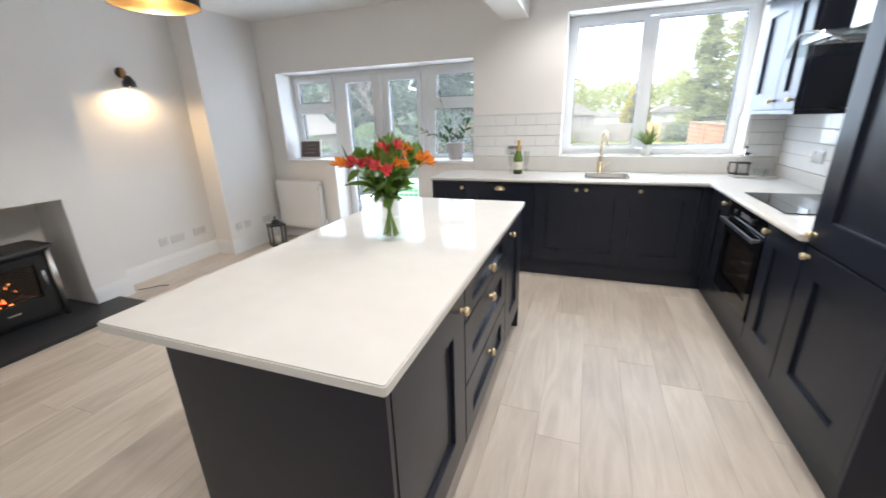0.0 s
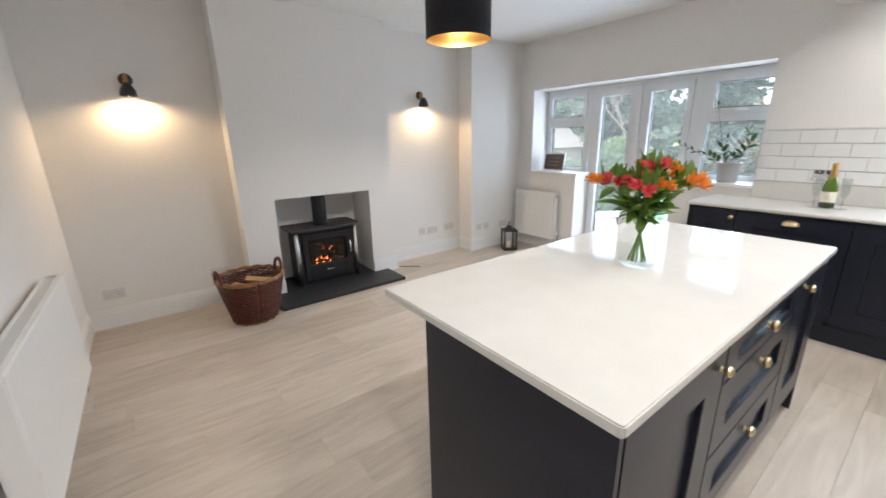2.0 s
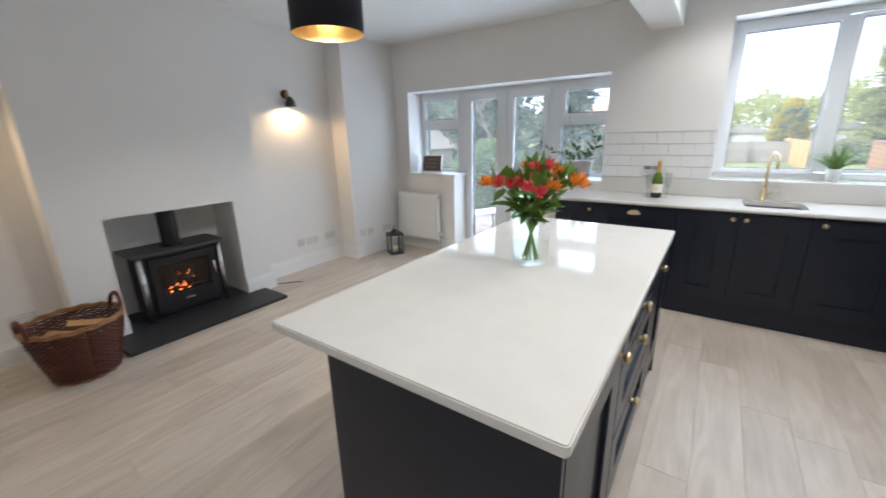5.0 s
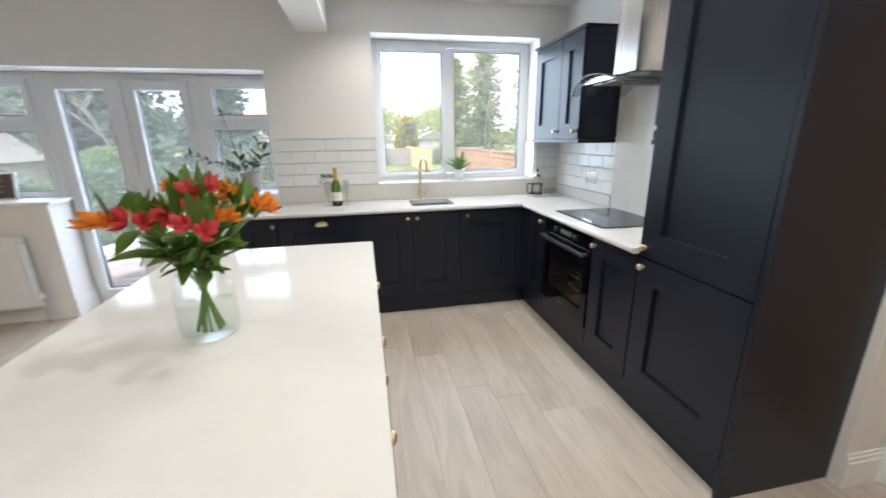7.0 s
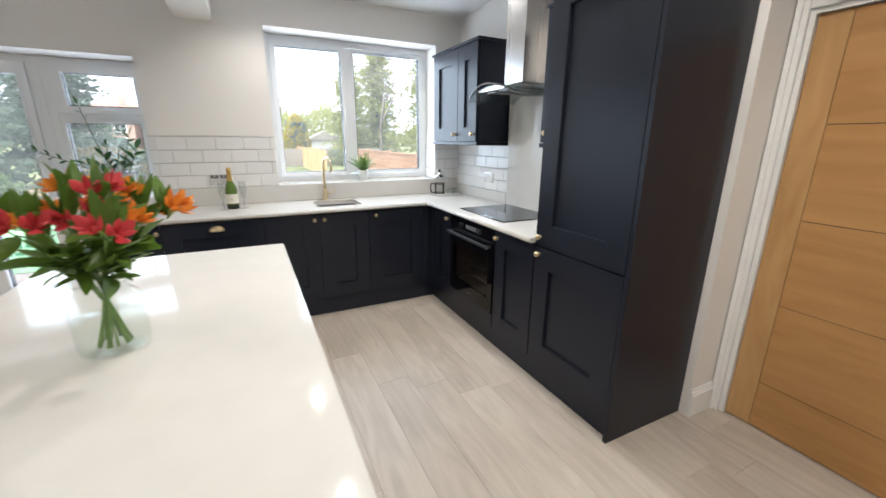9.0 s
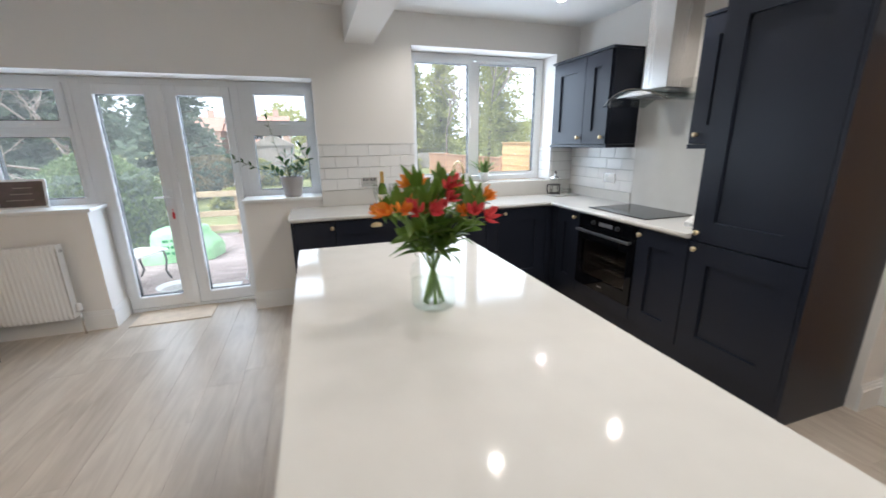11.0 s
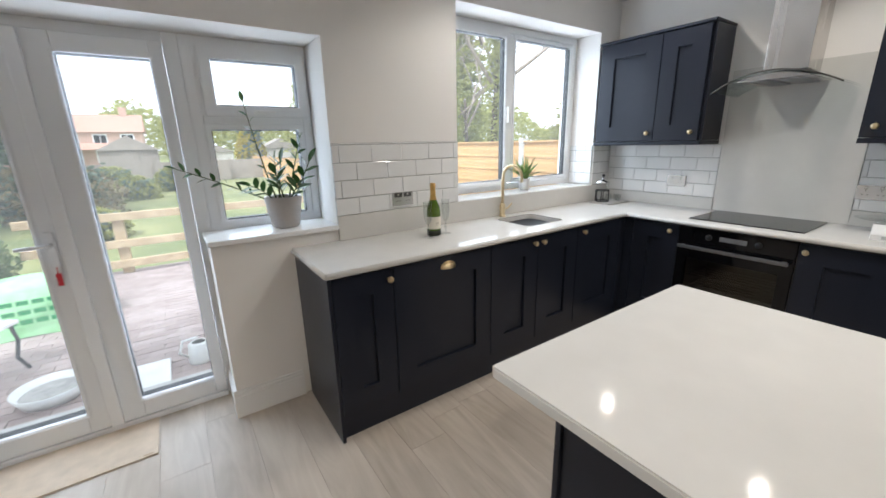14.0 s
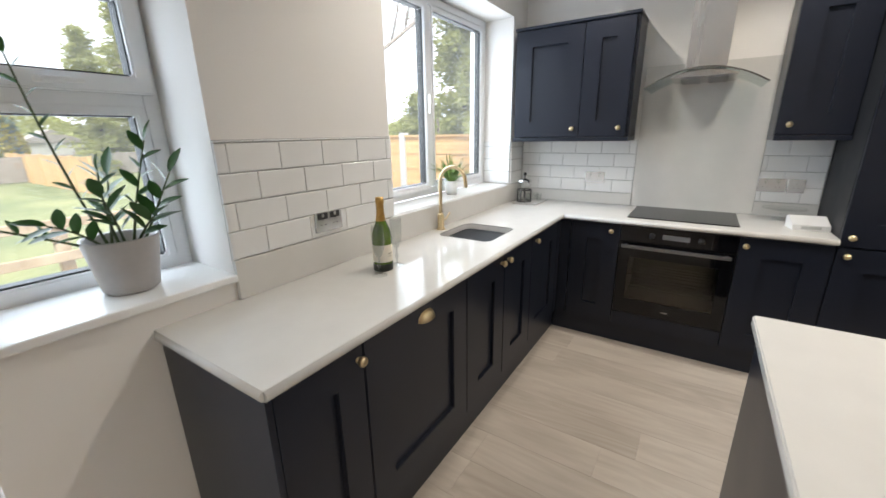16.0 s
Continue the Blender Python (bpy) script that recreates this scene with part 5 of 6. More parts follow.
for i in range(5):
    bm.faces.new((va[i], va[(i + 1) % 5], vb[(i + 1) % 5], vb[i]))
part("card_body", bm, SOCKET, cb)
part("print_panel", boxes((-0.0625, -0.0605, -0.03, 0.06, 0.008, 0.024)), mat("grey_print", (0.5, 0.51, 0.5), 0.6), cb)

# ---- garden ----
GZ, LZ = -0.15, -0.35  # patio and lawn levels
GRASS = mat("grass", (0.12, 0.17, 0.05), 0.9, var=0.35, scale=0.6, bump=0.8, bscale=20, col2=(0.3, 0.29, 0.12))
tagged(solid("ground", boxes((-600, 600, -600, 900, LZ - 0.3, LZ)), GRASS), kind="structure")
BRICKP = mat("red_block_paving", (0.27, 0.205, 0.19), 0.85, var=0.2, scale=5, bump=0.3, bscale=80, per_object=0.4, col2=(0.42, 0.35, 0.325))
patio = structure("pavement", boxes((-7.5, 2.94, Y_OUT, 9.0, LZ - 0.02, GZ - 0.008)), mat("jointing_sand", (0.2, 0.17, 0.14), 0.95))
FENCEW = mat("larch_lap_timber", (0.56, 0.32, 0.12), 0.75, var=0.2, scale=4, bump=0.3, bscale=50, col2=(0.74, 0.48, 0.21), stretch=(1, 0.2, 6))
PALEW = mat("pale_rail_timber", (0.42, 0.3, 0.17), 0.8, var=0.25, scale=5, bump=0.3, col2=(0.6, 0.47, 0.3))
GREYW = mat("weathered_grey_timber", (0.3, 0.26, 0.22), 0.9, var=0.25, scale=3, bump=0.3)
# post and rail fence at the patio's edge
prf = thing("rail_fence", "low pale timber post and rail fence by patio", "fence")
for x in (-2.4, -0.5, 1.4):
    part("post", boxes((x - 0.06, x + 0.06, 8.84, 8.96, LZ, 0.58), bev=0.006), PALEW, prf)
for z in (0.62, 0.26, -0.01):
    part("rail", boxes((-3.35, -1.45, 8.78, 8.838, z - 0.05, z + 0.05), bev=0.006), PALEW, prf)
    part("rail", boxes((-1.43, 2.9, 8.78, 8.838, z - 0.05, z + 0.05), bev=0.006), PALEW, prf)
# lap fences along the plot's side: new tall panels, then older and lower ones
OLDFENCE = mat("red_brown_old_timber", (0.36, 0.17, 0.09), 0.85, var=0.3, scale=4, bump=0.3, bscale=50, col2=(0.54, 0.31, 0.17), stretch=(1, 0.2, 6))
CONCRETE = mat("pale_concrete_post", (0.5, 0.49, 0.46), 0.9, var=0.12, scale=6, bump=0.3)


def lap_fence(label, first, last, boards, timber, posts):
    """Lap panels 1.9 m apart along y, from panel first to panel last, each of so many boards."""
    f = thing("panel_fence", label, "fence")
    board = bpy.data.meshes.new("board")
    board_bm = boxes((-0.012, 0.0, 0.0, 1.8, 0.0, 0.125))
    board_bm.to_mesh(board)
    board_bm.free()
    board.materials.append(timber)
    top = LZ + 0.03 + boards * 0.109
    for p in range(first, last + 1):
        y0 = 4.95 + p * 1.9
        part("post", boxes((2.95, 3.05, y0 - 0.05, y0 + 0.05, LZ, top + 0.07), bev=0.005), posts, f)
        part("capping", boxes((2.95, 3.03, y0 + 0.05, y0 + 1.85, top + 0.012, top + 0.037)), timber, f)
        for k in range(boards):
            o = piece("board", board, f, (2.98 + 0.006 * (k % 2), y0 + 0.05, LZ + 0.03 + k * 0.109))
            o.rotation_euler = (0, radians(3), 0)
    return f


lap_fence("tall new orange timber lap-panel garden fence", 0, 1, 16, FENCEW, CONCRETE)
lap_fence("older red-brown timber lap-panel garden fence", 2, 4, 13, OLDFENCE, OLDFENCE)
lap_fence("orange timber lap-panel fence down the garden", 8, 13, 11, FENCEW, FENCEW)

# foliage
LEAFG = leaf_mat("conifer_foliage", (0.15, 0.21, 0.15), (0.36, 0.43, 0.31))
LEAFY = leaf_mat("hedge_foliage", (0.15, 0.23, 0.09), (0.38, 0.47, 0.23))
LEAFO = leaf_mat("ivy_foliage", (0.32, 0.34, 0.09), (0.58, 0.57, 0.22))
LEAFGOLD = leaf_mat("golden_foliage", (0.5, 0.38, 0.04), (0.7, 0.6, 0.1))
TWIG = mat("bare_twig", (0.3, 0.24, 0.2), 0.9, var=0.3, island=0.5, col2=(0.46, 0.38, 0.33))
TRUNK = mat("tree_bark", (0.12, 0.09, 0.065), 0.95, var=0.4, scale=3, bump=0.6, bscale=30)


def foliage(points, size, rng, flat=0.5):
    """Many small leaf sprays, each two crossed quads, at the given points."""
    gen = np.random.default_rng(rng.randrange(1 << 30))
    p = np.repeat(np.array([tuple(v) for v in points]), 2, axis=0)
    k = len(p)
    u = gen.normal(size=(k, 3)) * (1, 1, flat)
    u /= np.linalg.norm(u, axis=1, keepdims=True) + 1e-9
    w = np.cross(u, gen.normal(size=(k, 3)))
    w /= np.linalg.norm(w, axis=1, keepdims=True) + 1e-9
    s = size * gen.uniform(0.6, 1.4, (k, 1))
    quads = np.stack([p - u * s * 0.5, p + w * s * 0.26, p + u * s * 0.6, p - w * s * 0.26], axis=1)
    me = bpy.data.meshes.new("crown")
    me.from_pydata(quads.reshape(-1, 3).tolist(), [], np.arange(4 * k).reshape(-1, 4).tolist())
    return me


def crown_part(points, size, rng, material, parent, name="crown", flat=0.5):
    me = foliage(points, size, rng, flat)
    me.materials.append(material)
    o = new(name, me)
    o.parent = parent
    return o


def conifer(label, seed, height, radius, at, material=None, density=1.0, bottom=0.08):
    rng = random.Random(seed)
    t = thing("conifer_tree", label, "tree", "", at)
    part("trunk", tube([(0, 0, -0.2), (0.05, 0, height * 0.5), (0, 0, height * 0.97)], 0.03 * height * 0.6, 8, 0.15), TRUNK, t)
    pts = []
    tiers = int(height * 2.6)
    for k in range(tiers):
        u = bottom + (1 - bottom) * k / tiers
        r0 = radius * (1 - u) ** 0.7 * rng.uniform(0.75, 1.15)
        for b in range(int(7 + 4 * (1 - u))):
            a = rng.uniform(0, 6.28)
            L = r0 * rng.uniform(0.6, 1.15)
            if b < 3 and k % 2 == 0:
                part("limb", tube([(0, 0, u * height), (L * 0.9 * math.cos(a), L * 0.9 * math.sin(a), u * height + 0.05 * L)], 0.035, 5, 0.3), TRUNK, t)
            sprays = int(34 * density)
            for s in range(sprays):
                q = (s + rng.random()) / sprays
                pts.append(Vector((L * q * math.cos(a) + rng.gauss(0, 0.06 * radius), L * q * math.sin(a) + rng.gauss(0, 0.06 * radius), u * height + 0.1 * L * q - 0.25 * L * q * q + rng.gauss(0, 0.12))))
    crown_part(pts, 0.2 * (radius / 2) ** 0.5, rng, material or LEAFG, t, flat=0.35)
    return t


def branch_tree(label, seed, height, at, leaves=None, spread=0.5, depth=4, size=0.25, bare=True):
    """A bare-limbed tree, with ivy up its trunk where a leaf material is given."""
    rng = random.Random(seed)
    t = thing("bare_tree", label, "tree", "", at)
    limbs, tips = [], []

    def grow(p, d, L, r, n):
        q = p + d * L
        mid = p.lerp(q, 0.5) + Vector((rng.gauss(0, 0.04), rng.gauss(0, 0.04), rng.gauss(0, 0.03))) * L
        limbs.append((n, tube([p, mid, q], r, 5 if n < depth else 6, 0.6)))
        tips.append((q, n))
        if n:
            for _ in range(3 if n > 1 else 4):
                nd = (d + Vector((rng.gauss(0, spread), rng.gauss(0, spread), rng.gauss(0.08, spread * 0.6)))).normalized()
                grow(p.lerp(q, rng.uniform(0.55, 1.0)), nd, L * rng.uniform(0.55, 0.78), r * 0.55, n - 1)

    grow(Vector((0, 0, -0.2)), Vector((0, 0, 1)), height * 0.38, height * 0.0115, depth)
    part("trunk", limbs[0][1], TRUNK, t)
    tagged(part("branches", join(*[b for _, b in limbs[1:]]), TWIG, t), kind="stuff")
    if leaves:
        pts = []
        for k in range(6000):
            u = rng.random() ** 0.85
            a = rng.uniform(0, 6.28)
            r = rng.uniform(0.05, 1.0) * height * 0.05 * (1.1 - 0.6 * u)
            pts.append(Vector((r * math.cos(a), r * math.sin(a), u * height * 0.85)))
        crown_part(pts, 0.14, rng, leaves, t, "ivy")
    return t


def shrub(name, label, seed, at, sx, sy, sz, material, n=2600, size=0.11):
    rng = random.Random(seed)
    t = thing(name, label, "shrub" if name != "hedge" else "hedge", "", at)
    pts = []
    for k in range(n):
        a, c = rng.uniform(0, 6.28), rng.uniform(-0.2, 1.0)
        s = math.sqrt(max(0.0, 1 - c * c)) if c > 0.55 else 0.86 + 0.14 * rng.random()
        bump = 0.86 + 0.16 * math.sin(3 * a + 5 * c) * math.sin(7 * c + a) + rng.gauss(0, 0.05)
        pts.append(Vector((sx * s * math.cos(a) * bump, sy * s * math.sin(a) * bump, sz * max(0.02, (c + 0.2) / 1.2) * (0.9 + 0.1 * bump))))
    crown_part(pts, size, rng, material, t, "leaves", 1.0)
    part("stems", join(*[tube([(0.1 * k, 0, -0.1), (sx * 0.5 * math.cos(k * 1.3), sy * 0.5 * math.sin(k * 1.3), sz * 0.7)], 0.02, 5, 0.5) for k in range(5)]), TRUNK, t)
    inner = []
    for k in range(n // 2):
        a, r, z = rng.uniform(0, 6.28), math.sqrt(rng.random()) * 0.75, rng.random() * 0.82
        inner.append(Vector((sx * r * math.cos(a), sy * r * math.sin(a), sz * z)))
    crown_part(inner, size * 1.5, rng, LEAFG, t, "inner_leaves", 1.0)
    return t


shrub("hedge", "rounded clipped green hedge beside the patio", 1, (-4.38, 8.55, LZ), 0.97, 1.4, 1.74, LEAFY, 9000, 0.06)
shrub("hedge", "rounded clipped green hedge beside the patio", 2, (-6.3, 8.2, LZ), 0.9, 1.2, 1.5, LEAFY, 6000, 0.065)
shrub("shrub", "loose green garden shrub near side fence", 3, (-7.6, 7.2, LZ), 1.1, 1.2, 2.1, LEAFO, 2600, 0.1)
shrub("shrub", "dry tan clipped garden shrub on lawn", 4, (-4.6, 17.5, LZ), 1.7, 1.4, 1.5, mat("dry_hedge", (0.2, 0.16, 0.08), 0.8, island=0.6, col2=(0.36, 0.3, 0.17)), 2600, 0.12)
shrub("shrub", "bright golden conifer shrub on the lawn", 5, (3.2, 33, LZ), 1.0, 1.0, 3.6, LEAFGOLD, 1600, 0.22)
for k, (x, y, s) in enumerate(((-1.5, 24, 1.0), (5.5, 29, 1.2), (-3.2, 13.0, 0.6), (-2.9, 21, 0.8), (-5.6, 24.5, 1.3), (-4.0, 26, 1.0))):
    shrub("shrub", "low mixed green garden shrub on lawn", 20 + k, (x, y, LZ), s, s, s * 1.1, LEAFO, 900, 0.12)

conifer("tall dark spreading garden conifer", 31, 13.0, 4.3, (-8.9, 15.5, LZ), density=2.2)
conifer("tall dark spreading garden conifer", 32, 12.0, 2.8, (-6.75, 21, LZ), density=2.0)
conifer("tall dark spreading garden conifer", 33, 11.0, 3.2, (-13.5, 17, LZ), density=1.2)
conifer("tall olive conifer beyond the fence", 34, 9.5, 3.2, (9.5, 33, LZ), LEAFO, density=1.2)
conifer("tall olive conifer beyond the fence", 35, 14.0, 3.4, (13.5, 31, LZ), LEAFO, density=1.2)
conifer("tall olive conifer beyond the fence", 36, 12.5, 3.4, (17.5, 27, LZ), LEAFO, density=1.2)
conifer("slim green conifer beyond the fence", 37, 11.0, 1.7, (11.2, 10.6, LZ), LEAFO, density=2.0)
conifer("low spreading olive conifer beyond the fence", 38, 4.5, 3.4, (20, 19, LZ), LEAFO, density=1.1)
branch_tree("tall ivy-clad bare tree beyond the fence", 41, 13, (8.6, 13.6, LZ), LEAFO)
branch_tree("pale bare winter tree beyond the fence", 42, 8, (7.6, 26, LZ))
branch_tree("pale bare winter tree beyond the fence", 43, 11, (11.6, 20.5, LZ), LEAFO)
branch_tree("pinkish bare winter tree on lawn", 44, 5.5, (-6.4, 12.4, LZ), None, 0.6)
branch_tree("pinkish bare winter tree on lawn", 45, 6.5, (-10.2, 11.0, LZ), None, 0.6)
conifer("tall olive conifer beyond the fence", 47, 7.5, 2.4, (6.8, 31, LZ), LEAFO, density=1.2)
branch_tree("pale bare winter tree beyond the fence", 48, 11, (9.6, 23.5, LZ), LEAFO)
branch_tree("pale bare winter tree beyond the fence", 49, 12, (13.6, 22, LZ))
branch_tree("pale bare winter tree beyond the fence", 46, 9, (16, 15, LZ))
# far woods round the horizon
rngw = random.Random(77)
pts = []
for k in range(40000):
    a = rngw.uniform(radians(-15), radians(195))
    r = rngw.uniform(95, 130)
    hgt = 7 + 2.5 * math.sin(a * 9) + 1.6 * math.sin(a * 23 + 1) + 1.2 * math.sin(a * 51)
    pts.append(Vector((r * math.cos(a), 5 + r * math.sin(a), LZ + hgt * rngw.random() ** 0.6)))
me = foliage(pts, 1.0, rngw, 0.8)
me.materials.append(LEAFO)
tagged(new("far_woods", me), "distant hazy belt of mixed garden trees", "woodland", "", "stuff")

# houses and sheds far down the gardens
ROOF = mat("red_roof_tile", (0.38, 0.22, 0.16), 0.85, var=0.2, scale=3, bump=0.5, bscale=12)
BRICKW = mat("orange_brick_wall", (0.48, 0.32, 0.25), 0.9, var=0.15, scale=2, bump=0.3)
SHEDW = mat("pale_shed_board", (0.5, 0.47, 0.42), 0.85, var=0.15, scale=2, bump=0.3)


def gable(x0, x1, y0, y1, z0, z1, over=0.25):
    """A pitched roof with its ridge along x."""
    ym = (y0 + y1) / 2
    bm = bmesh.new()
    a = [bm.verts.new(c) for c in ((x0 - over, y0 - over, z0), (x1 + over, y0 - over, z0), (x1 + over, ym, z1), (x0 - over, ym, z1), (x0 - over, y1 + over, z0), (x1 + over, y1 + over, z0))]
    for f in ((0, 1, 2, 3), (3, 2, 5, 4), (0, 3, 4), (1, 5, 2), (0, 4, 5, 1)):
        bm.faces.new([a[i] for i in f])
    return bm


for hx, hy in ((-15.5, 60), (-7.2, 58)):
    hs = thing("house", "orange brick house with red tiled roof, far off", "house", "far houses", (hx, hy, LZ))
    part("wall", boxes((-3.6, 3.6, 0, 7, 0, 3.7)), BRICKW, hs)
    part("roof", gable(-3.6, 3.6, 0, 7, 3.7, 5.7), ROOF, hs)
    part("chimney", boxes((1.8, 2.5, 3.2, 3.8, 5.2, 6.5)), BRICKW, hs)
    part("porch_roof", gable(-2.6, 0.6, -1.6, 0.0, 1.95, 2.6, 0.1), ROOF, hs)
    for wx in (-2.3, 0.0, 2.3):
        for wz in (0.6, 2.35):
            wn = part("window", boxes((wx - 0.6, wx + 0.6, -0.06, 0.02, wz, wz + 1.15)), GLOSSW, hs)
            part("pane", boxes((wx - 0.5, wx - 0.03, -0.08, -0.05, wz + 0.1, wz + 1.05)), BLACKGLASS, wn)
            part("pane", boxes((wx + 0.03, wx + 0.5, -0.08, -0.05, wz + 0.1, wz + 1.05)), BLACKGLASS, wn)
for sx, sy, w, hgt, m, lb in ((-3.4, 30, 2.6, 2.3, GREYW, "weathered grey timber garden shed"), (-0.6, 29, 2.0, 2.2, GREYW, "weathered grey timber garden shed"), (5.9, 36, 3.0, 2.2, SHEDW, "pale painted garden shed on lawn"), (1.2, 40, 3.4, 2.0, SHEDW, "pale painted garden shed on lawn"), (-8.9, 10.6, 1.6, 1.9, GREYW, "weathered grey timber garden shed")):
    sh = thing("garden_shed", lb, "shed", "", (sx, sy, LZ))
    # gable end towards the house
    gable_bm = gable(-1.0, 1.0, -w / 2, w / 2, hgt - 0.5, hgt + 0.25, 0.12)
    part("wall", boxes((-w / 2, w / 2, 0, 2, 0, hgt - 0.5)), m, sh)
    part("roof", moved(gable_bm, pose(0, 1.0, 0, 0, 0, 90)), GREYW, sh)
    for k in range(int(w / 0.3)):
        part("cover_strip", boxes((-w / 2 + 0.3 * k + 0.13, -w / 2 + 0.3 * k + 0.17, -0.02, 0.0, 0, hgt - 0.5)), m, sh)
    part("shed_door", boxes((-0.4, 0.4, -0.045, -0.021, 0.05, hgt - 0.55), bev=0.005), m, sh)
for k in range(9):
    gf = thing("garden_fence", "weathered grey timber fence panel down the garden", "fence", "far fence panels", (-8.0 + k * 1.85, 27 + 0.3 * k, LZ))
    part("panel", boxes((0.05, 1.8, 0, 0.04, 0.05, 1.15)), GREYW, gf)
    part("post", boxes((-0.05, 0.05, -0.03, 0.07, 0, 1.25)), GREYW, gf)

# on the patio
GREENBAG = mat("green_woven_sack", (0.24, 0.52, 0.22), 0.55, var=0.12, scale=6, bump=0.5, bscale=18, col2=(0.42, 0.7, 0.4))
bag = thing("green_bulk_bag", "slumped bright green woven bulk bag on patio", "bulk bag", "", (-2.95, 7.32, GZ))
bm = bmesh.new()
N, M = 26, 9
rows = []
rb = random.Random(5)
for j_ in range(M + 1):
    v = j_ / M
    ring = []
    for i in range(N):
        a = 2 * math.pi * i / N
        sq = 1 / max(abs(math.cos(a)), abs(math.sin(a))) ** 0.55
        r = (1 - 0.45 * v ** 1.5) * sq * (1 + 0.05 * math.sin(5 * a + 3 * v))
        if j_ == M:
            r *= 0.05
        ring.append(bm.verts.new((0.49 * r * math.cos(a) + 0.03 * math.sin(9 * v + a), 0.33 * r * math.sin(a), 0.5 * v ** 0.8 * (1 + 0.36 * math.cos(a) * (1 - v)) * (1 + 0.1 * math.sin(3 * a + 1) * (1 - v)) + 0.012 * rb.random())))
    rows.append(ring)
for a, b in zip(rows, rows[1:]):
    for i in range(N):
        f = bm.faces.new((a[i], a[(i + 1) % N], b[(i + 1) % N], b[i]))
        f.smooth = True
bm.faces.new(rows[-1])
part("sack", bm, GREENBAG, bag)
BARM = mat("dark_green_print", (0.03, 0.22, 0.07), 0.6)
for r_ in range(3):
    for k in range(4):
        zc = 0.14 + 0.085 * r_
        yy = -0.345 + 0.1 * (zc / 0.56) ** 2
        part("print_bar", boxes((-0.17 + 0.1 * k, -0.09 + 0.1 * k, yy - 0.012, yy - 0.006, zc, zc + 0.04)), BARM, bag, "dark green unreadable print")
bench = thing("garden_bench", "white slatted garden bench with black iron ends", "bench", "", (-3.28, 5.95, GZ))
bench.rotation_euler = (0, 0, radians(63))
for k in range(4):
    part("seat_slat", boxes((-0.55, 0.55, -0.2 + 0.1 * k, -0.12 + 0.1 * k, 0.36, 0.385), bev=0.003), GLOSSW, bench)
for s in (-0.5, 0.5):
    part("iron_end", join(tube([(s, -0.22, 0), (s, -0.16, 0.1), (s, -0.2, 0.24), (s, -0.18, 0.355)], 0.014, 6), tube([(s, 0.22, 0), (s, 0.16, 0.1), (s, 0.2, 0.24), (s, 0.18, 0.355)], 0.014, 6), tube([(s, -0.18, 0.35), (s, 0.18, 0.35)], 0.012, 6)), BLACKMET, bench)
TUBM = mat("white_tub_plastic", (0.6, 0.6, 0.58), 0.5, var=0.15, scale=8)
tb = thing("plastic_tub", "shallow round white plastic tub on paving", "tub", "", (-2.62, 5.68, GZ))
part("bowl", lathe([(0, 0.01), (0.15, 0.012), (0.19, 0.09), (0.2, 0.09), (0.16, 0.0), (0, 0.0)], 30), TUBM, tb)
part("contents", lathe([(0, 0.05), (0.165, 0.048)], 24), mat("gravel_water", (0.3, 0.29, 0.27), 0.5, var=0.4, scale=20), tb)
tb2 = thing("paving_board", "pale flat board lying on the paving", "board", "", (-2.12, 5.55, GZ))
part("board", boxes((-0.16, 0.16, -0.2, 0.2, 0.001, 0.03), bev=0.003), TUBM, tb2)
wc = thing("watering_can", "small white plastic watering can on paving", "watering can", "", (-1.76, 5.62, GZ))
part("body", lathe([(0, 0), (0.08, 0), (0.085, 0.02), (0.07, 0.15), (0.05, 0.165), (0.045, 0.16)], 22), TUBM, wc)
part("spout", tube([(0.07, 0, 0.05), (0.14, 0, 0.14), (0.19, 0, 0.19)], 0.014, 8, 0.7), TUBM, wc)
part("handle", tube([(-0.07, 0, 0.04), (-0.13, 0, 0.1), (-0.1, 0, 0.19), (0, 0, 0.2)], 0.01, 8), TUBM, wc)

# paving blocks: those nearest the doors as pieces, the rest joined
pb = bpy.data.meshes.new("block")
bmt = boxes((0.003, 0.197, 0.003, 0.097, -0.05, 0.0), bev=0.0)
bmt.to_mesh(pb)
bmt.free()
pb.materials.append(BRICKP)
rest = bmesh.new()
count = 0
ry = 0
y = Y_OUT + 0.35
while y < 8.99:
    x = -5.0 - (0.1 if ry % 2 else 0)
    while x < 1.6:
        if y < 6.85 and -3.2 <= x <= -1.3 and count < 300:
            piece("block", pb, patio, (x, y, GZ + 0.0006 * ((ry * 7 + count * 3) % 5)))
            count += 1
        else:
            vs = [rest.verts.new((x + a, y + b, GZ)) for a, b in ((0.003, 0.003), (0.197, 0.003), (0.197, 0.097), (0.003, 0.097))]
            rest.faces.new(vs)
            lo = [rest.verts.new((v.co.x, v.co.y, GZ - 0.05)) for v in vs]
            for i in range(4):
                rest.faces.new((vs[i], vs[(i + 1) % 4], lo[(i + 1) % 4], lo[i]))
        x += 0.2
    y += 0.1
    ry += 1
blk = part("blocks", rest, mat("red_block_paving_far", (0.27, 0.205, 0.19), 0.85, var=0.2, scale=5, island=0.4, col2=(0.42, 0.35, 0.325)), patio)
tagged(blk, kind="stuff")
structure("step_doors", boxes((-2.8, -1.55, Y_OUT, Y_OUT + 0.34, LZ, -0.03), bev=0.006), mat("concrete_step", (0.4, 0.39, 0.37), 0.9, bump=0.3))
# house wall beyond the openings and the eaves pipe
structure("soffit", boxes((-4.3, 2.2, Y_OUT, Y_OUT + 0.35, 2.75, 2.8)), GLOSSW)

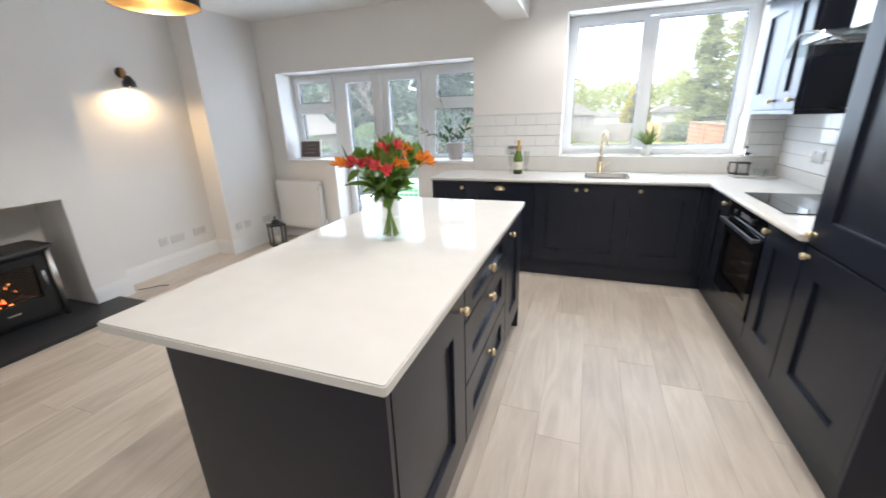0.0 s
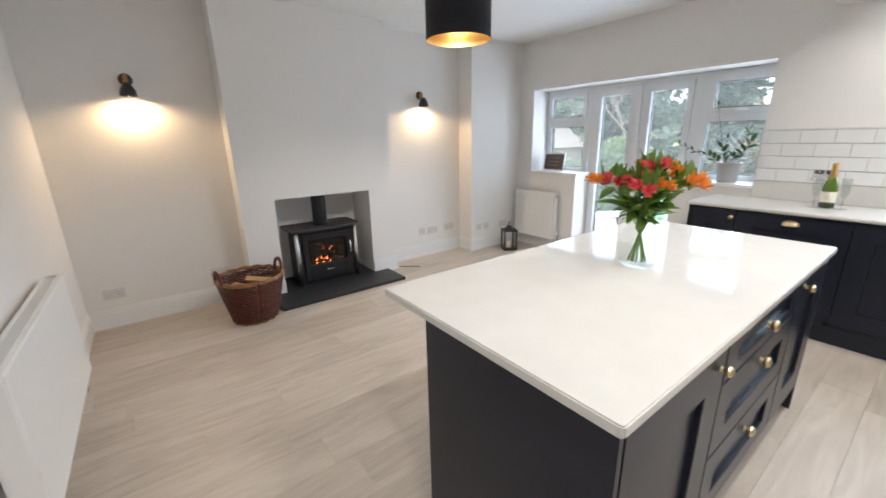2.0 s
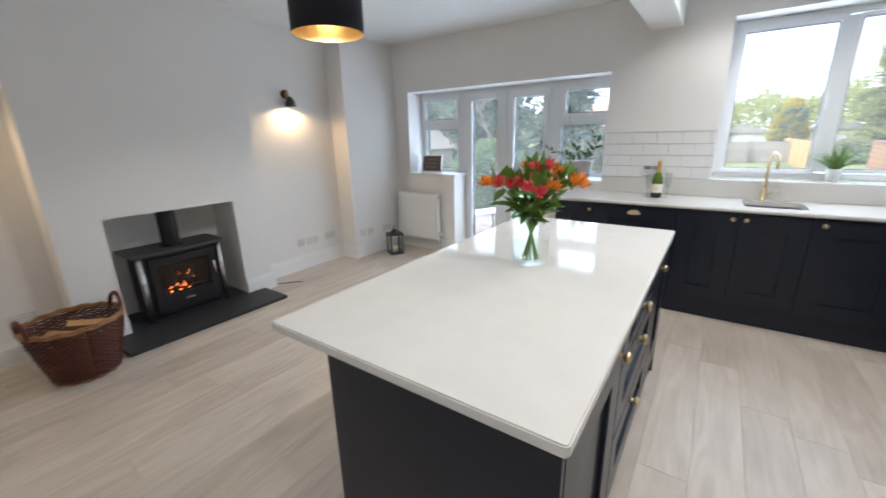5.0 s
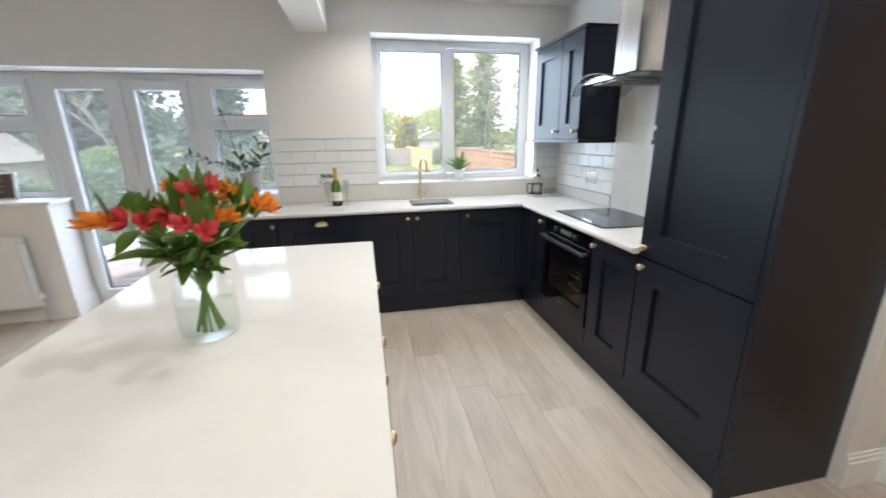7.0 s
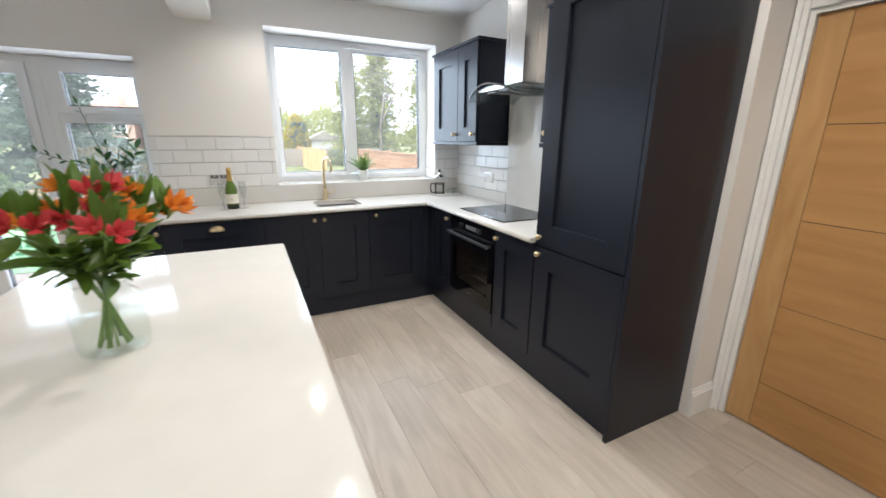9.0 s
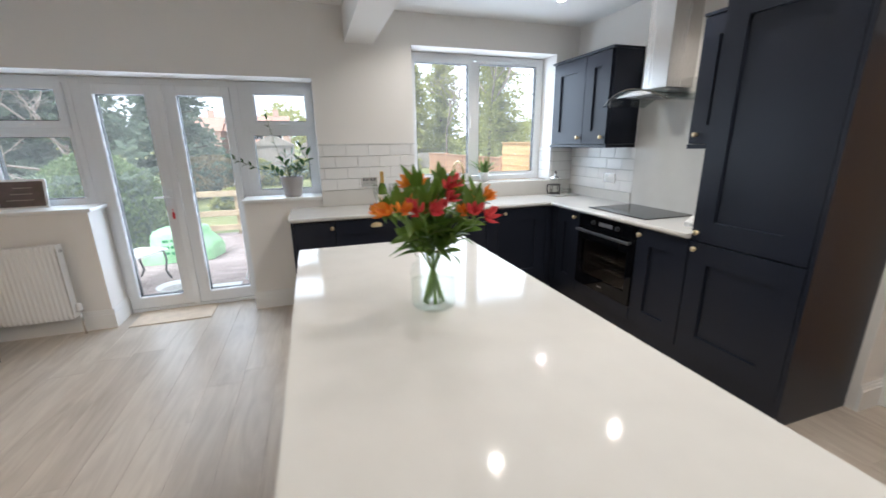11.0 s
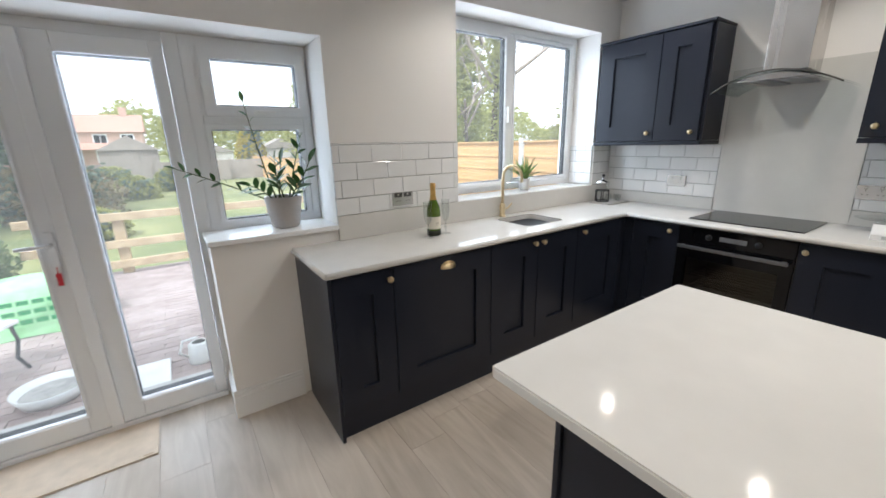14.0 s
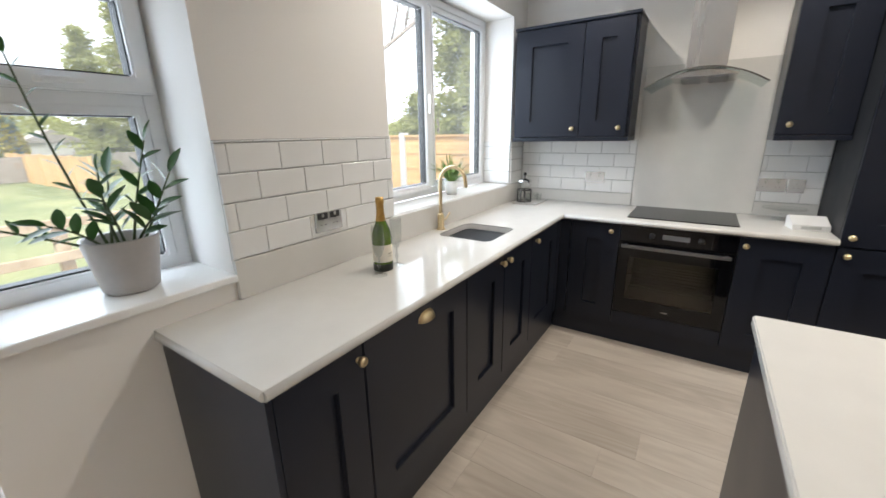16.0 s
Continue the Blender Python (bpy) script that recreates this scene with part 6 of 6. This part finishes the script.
# ---- ceiling lamps of the kitchen ----
WARMW = glow("downlight_led", (1.0, 0.88, 0.72), 30)
# unseen ones at y 0.66 and 1.73 continue the grid, added for light
for lx, ly in ((0.01, 0.66), (1.04, 0.66), (0.01, 1.73), (1.04, 1.73), (0.01, 2.8), (1.04, 2.8), (0.01, 3.87), (1.04, 3.87)):
    dl = thing("downlight", "small round recessed white ceiling downlight, lit", "downlight", "kitchen ceiling downlights")
    part("bezel", lathe([(0.028, -0.002), (0.031, -0.006), (0.043, -0.004), (0.044, -0.0005)], 24, pose(lx, ly, H)), GLOSSW, dl)
    part("lens", lathe([(0, -0.003), (0.028, -0.003)], 20, pose(lx, ly, H)), WARMW, dl, "glowing warm lens")
    sd = bpy.data.lights.new("downlight_beam", "SPOT")
    sd.energy, sd.spot_size, sd.spot_blend, sd.shadow_soft_size, sd.color = 16, radians(140), 0.6, 0.02, (1.0, 0.865, 0.69)
    new("downlight_beam", sd).matrix_world = pose(lx, ly, H - 0.012)

# ---- floor boards and wall tiles ----
PW, PL = 0.204, 1.285
plank_mesh = {}


def plank(x0, x1, y0, y1):
    key = (round(x1 - x0, 3), round(y1 - y0, 2))
    if key not in plank_mesh:
        me = bpy.data.meshes.new("plank")
        w, d = x1 - x0, y1 - y0
        g, c = 0.0003, 0.001
        vs, fs = [], []
        for i, z in ((g, -0.012), (g, -c), (g + c, 0.0)):
            vs += [(i, i, z), (w - i, i, z), (w - i, d - i, z), (i, d - i, z)]
        for k in (0, 4):
            fs += [(k + a, k + (a + 1) % 4, k + 4 + (a + 1) % 4, k + 4 + a) for a in range(4)]
        fs.append((8, 9, 10, 11))
        me.from_pydata(vs, [], fs)
        me.materials.append(PLANK)
        plank_mesh[key] = me
    piece("plank", plank_mesh[key], floor, (x0, y0, 0))


rng = random.Random(4)
row = 0
x = -1.585 - 12 * PW
while x < X_DOOR + 0.1:
    y = Y_NEAR - 0.02 - rng.random() * PL
    while y < Y_OUT:
        a, b = max(y, Y_NEAR - 0.02), min(y + PL, YF + 0.02)
        if b - a > 0.03:
            plank(x, x + PW, a, b)
        y += PL
    x += PW
    row += 1

TW, TH = 0.2, 0.1
tile_mesh = {}


def tile(parent, along, a0, a1, z0, z1, face, facing):
    """One glazed tile; along x with its face looking to -y, along y with its face looking to -x, or 'r' on a reveal."""
    w, h = round(a1 - a0, 3), round(z1 - z0, 3)
    key = (along, w, h)
    if key not in tile_mesh:
        me = bpy.data.meshes.new("tile")
        vs, g, c = [], 0.001, 0.003
        for i, d in ((g, 0.0), (g, 0.006), (g + c, 0.008)):
            for u, v in ((i, i), (w - i, i), (w - i, h - i), (i, h - i)):
                vs.append((u, -d, v) if along == "x" else (-d, u, v))
        fs = []
        for k in (0, 4):
            fs += [(k + a, k + (a + 1) % 4, k + 4 + (a + 1) % 4, k + 4 + a) for a in range(4)]
        fs.append((8, 9, 10, 11))
        if along != "x":
            fs = [f[::-1] for f in fs]
        me.from_pydata(vs, [], fs)
        me.materials.append(TILE)
        tile_mesh[key] = me
    piece("tile", tile_mesh[key], parent, (a0, face, z0) if along == "x" else (face, a0, z0))


def tiling(name, along, a0, a1, z0, z1, face, start):
    if along == "x":
        back = boxes((a0, a1, face, face + 0.0035, z0, z1))
    else:
        back = boxes((face, face + 0.0035, a0, a1, z0, z1))
    t = structure(name, back, GROUT)
    r, z = 0, z0
    while z < z1 - 0.005:
        top = min(z + TH, z1)
        a = a0 - start - (TW / 2 if r % 2 else 0)
        while a < a1 - 0.004:
            u, v = max(a, a0), min(a + TW, a1)
            if v - u > 0.012:
                tile(t, along, u, v, z + 0.001, top - 0.001, face, 1)
            a += TW
        z, r = z + TH, r + 1
    return t


tiling("wall_tiles_north", "x", -0.965, -0.087, 1.0555, 1.4655, Y_WIN - 0.004, 0.06)
tiling("wall_tiles_corner", "x", 1.433, X_KIT - 0.005, 1.0555, 1.4, Y_WIN - 0.004, 0.0)
tiling("wall_tiles_east", "y", 3.563, Y_WIN - 0.014, 1.0015, 1.4015, X_KIT - 0.004, 0.05)
tiling("wall_tiles_larder", "y", 2.48, 2.806, 1.0015, 1.4015, X_KIT - 0.004, 0.1)
tiling("wall_tiles_reveal", "y", Y_WIN, YK - 0.002, 1.06, 1.4, 1.4265, 0.03)
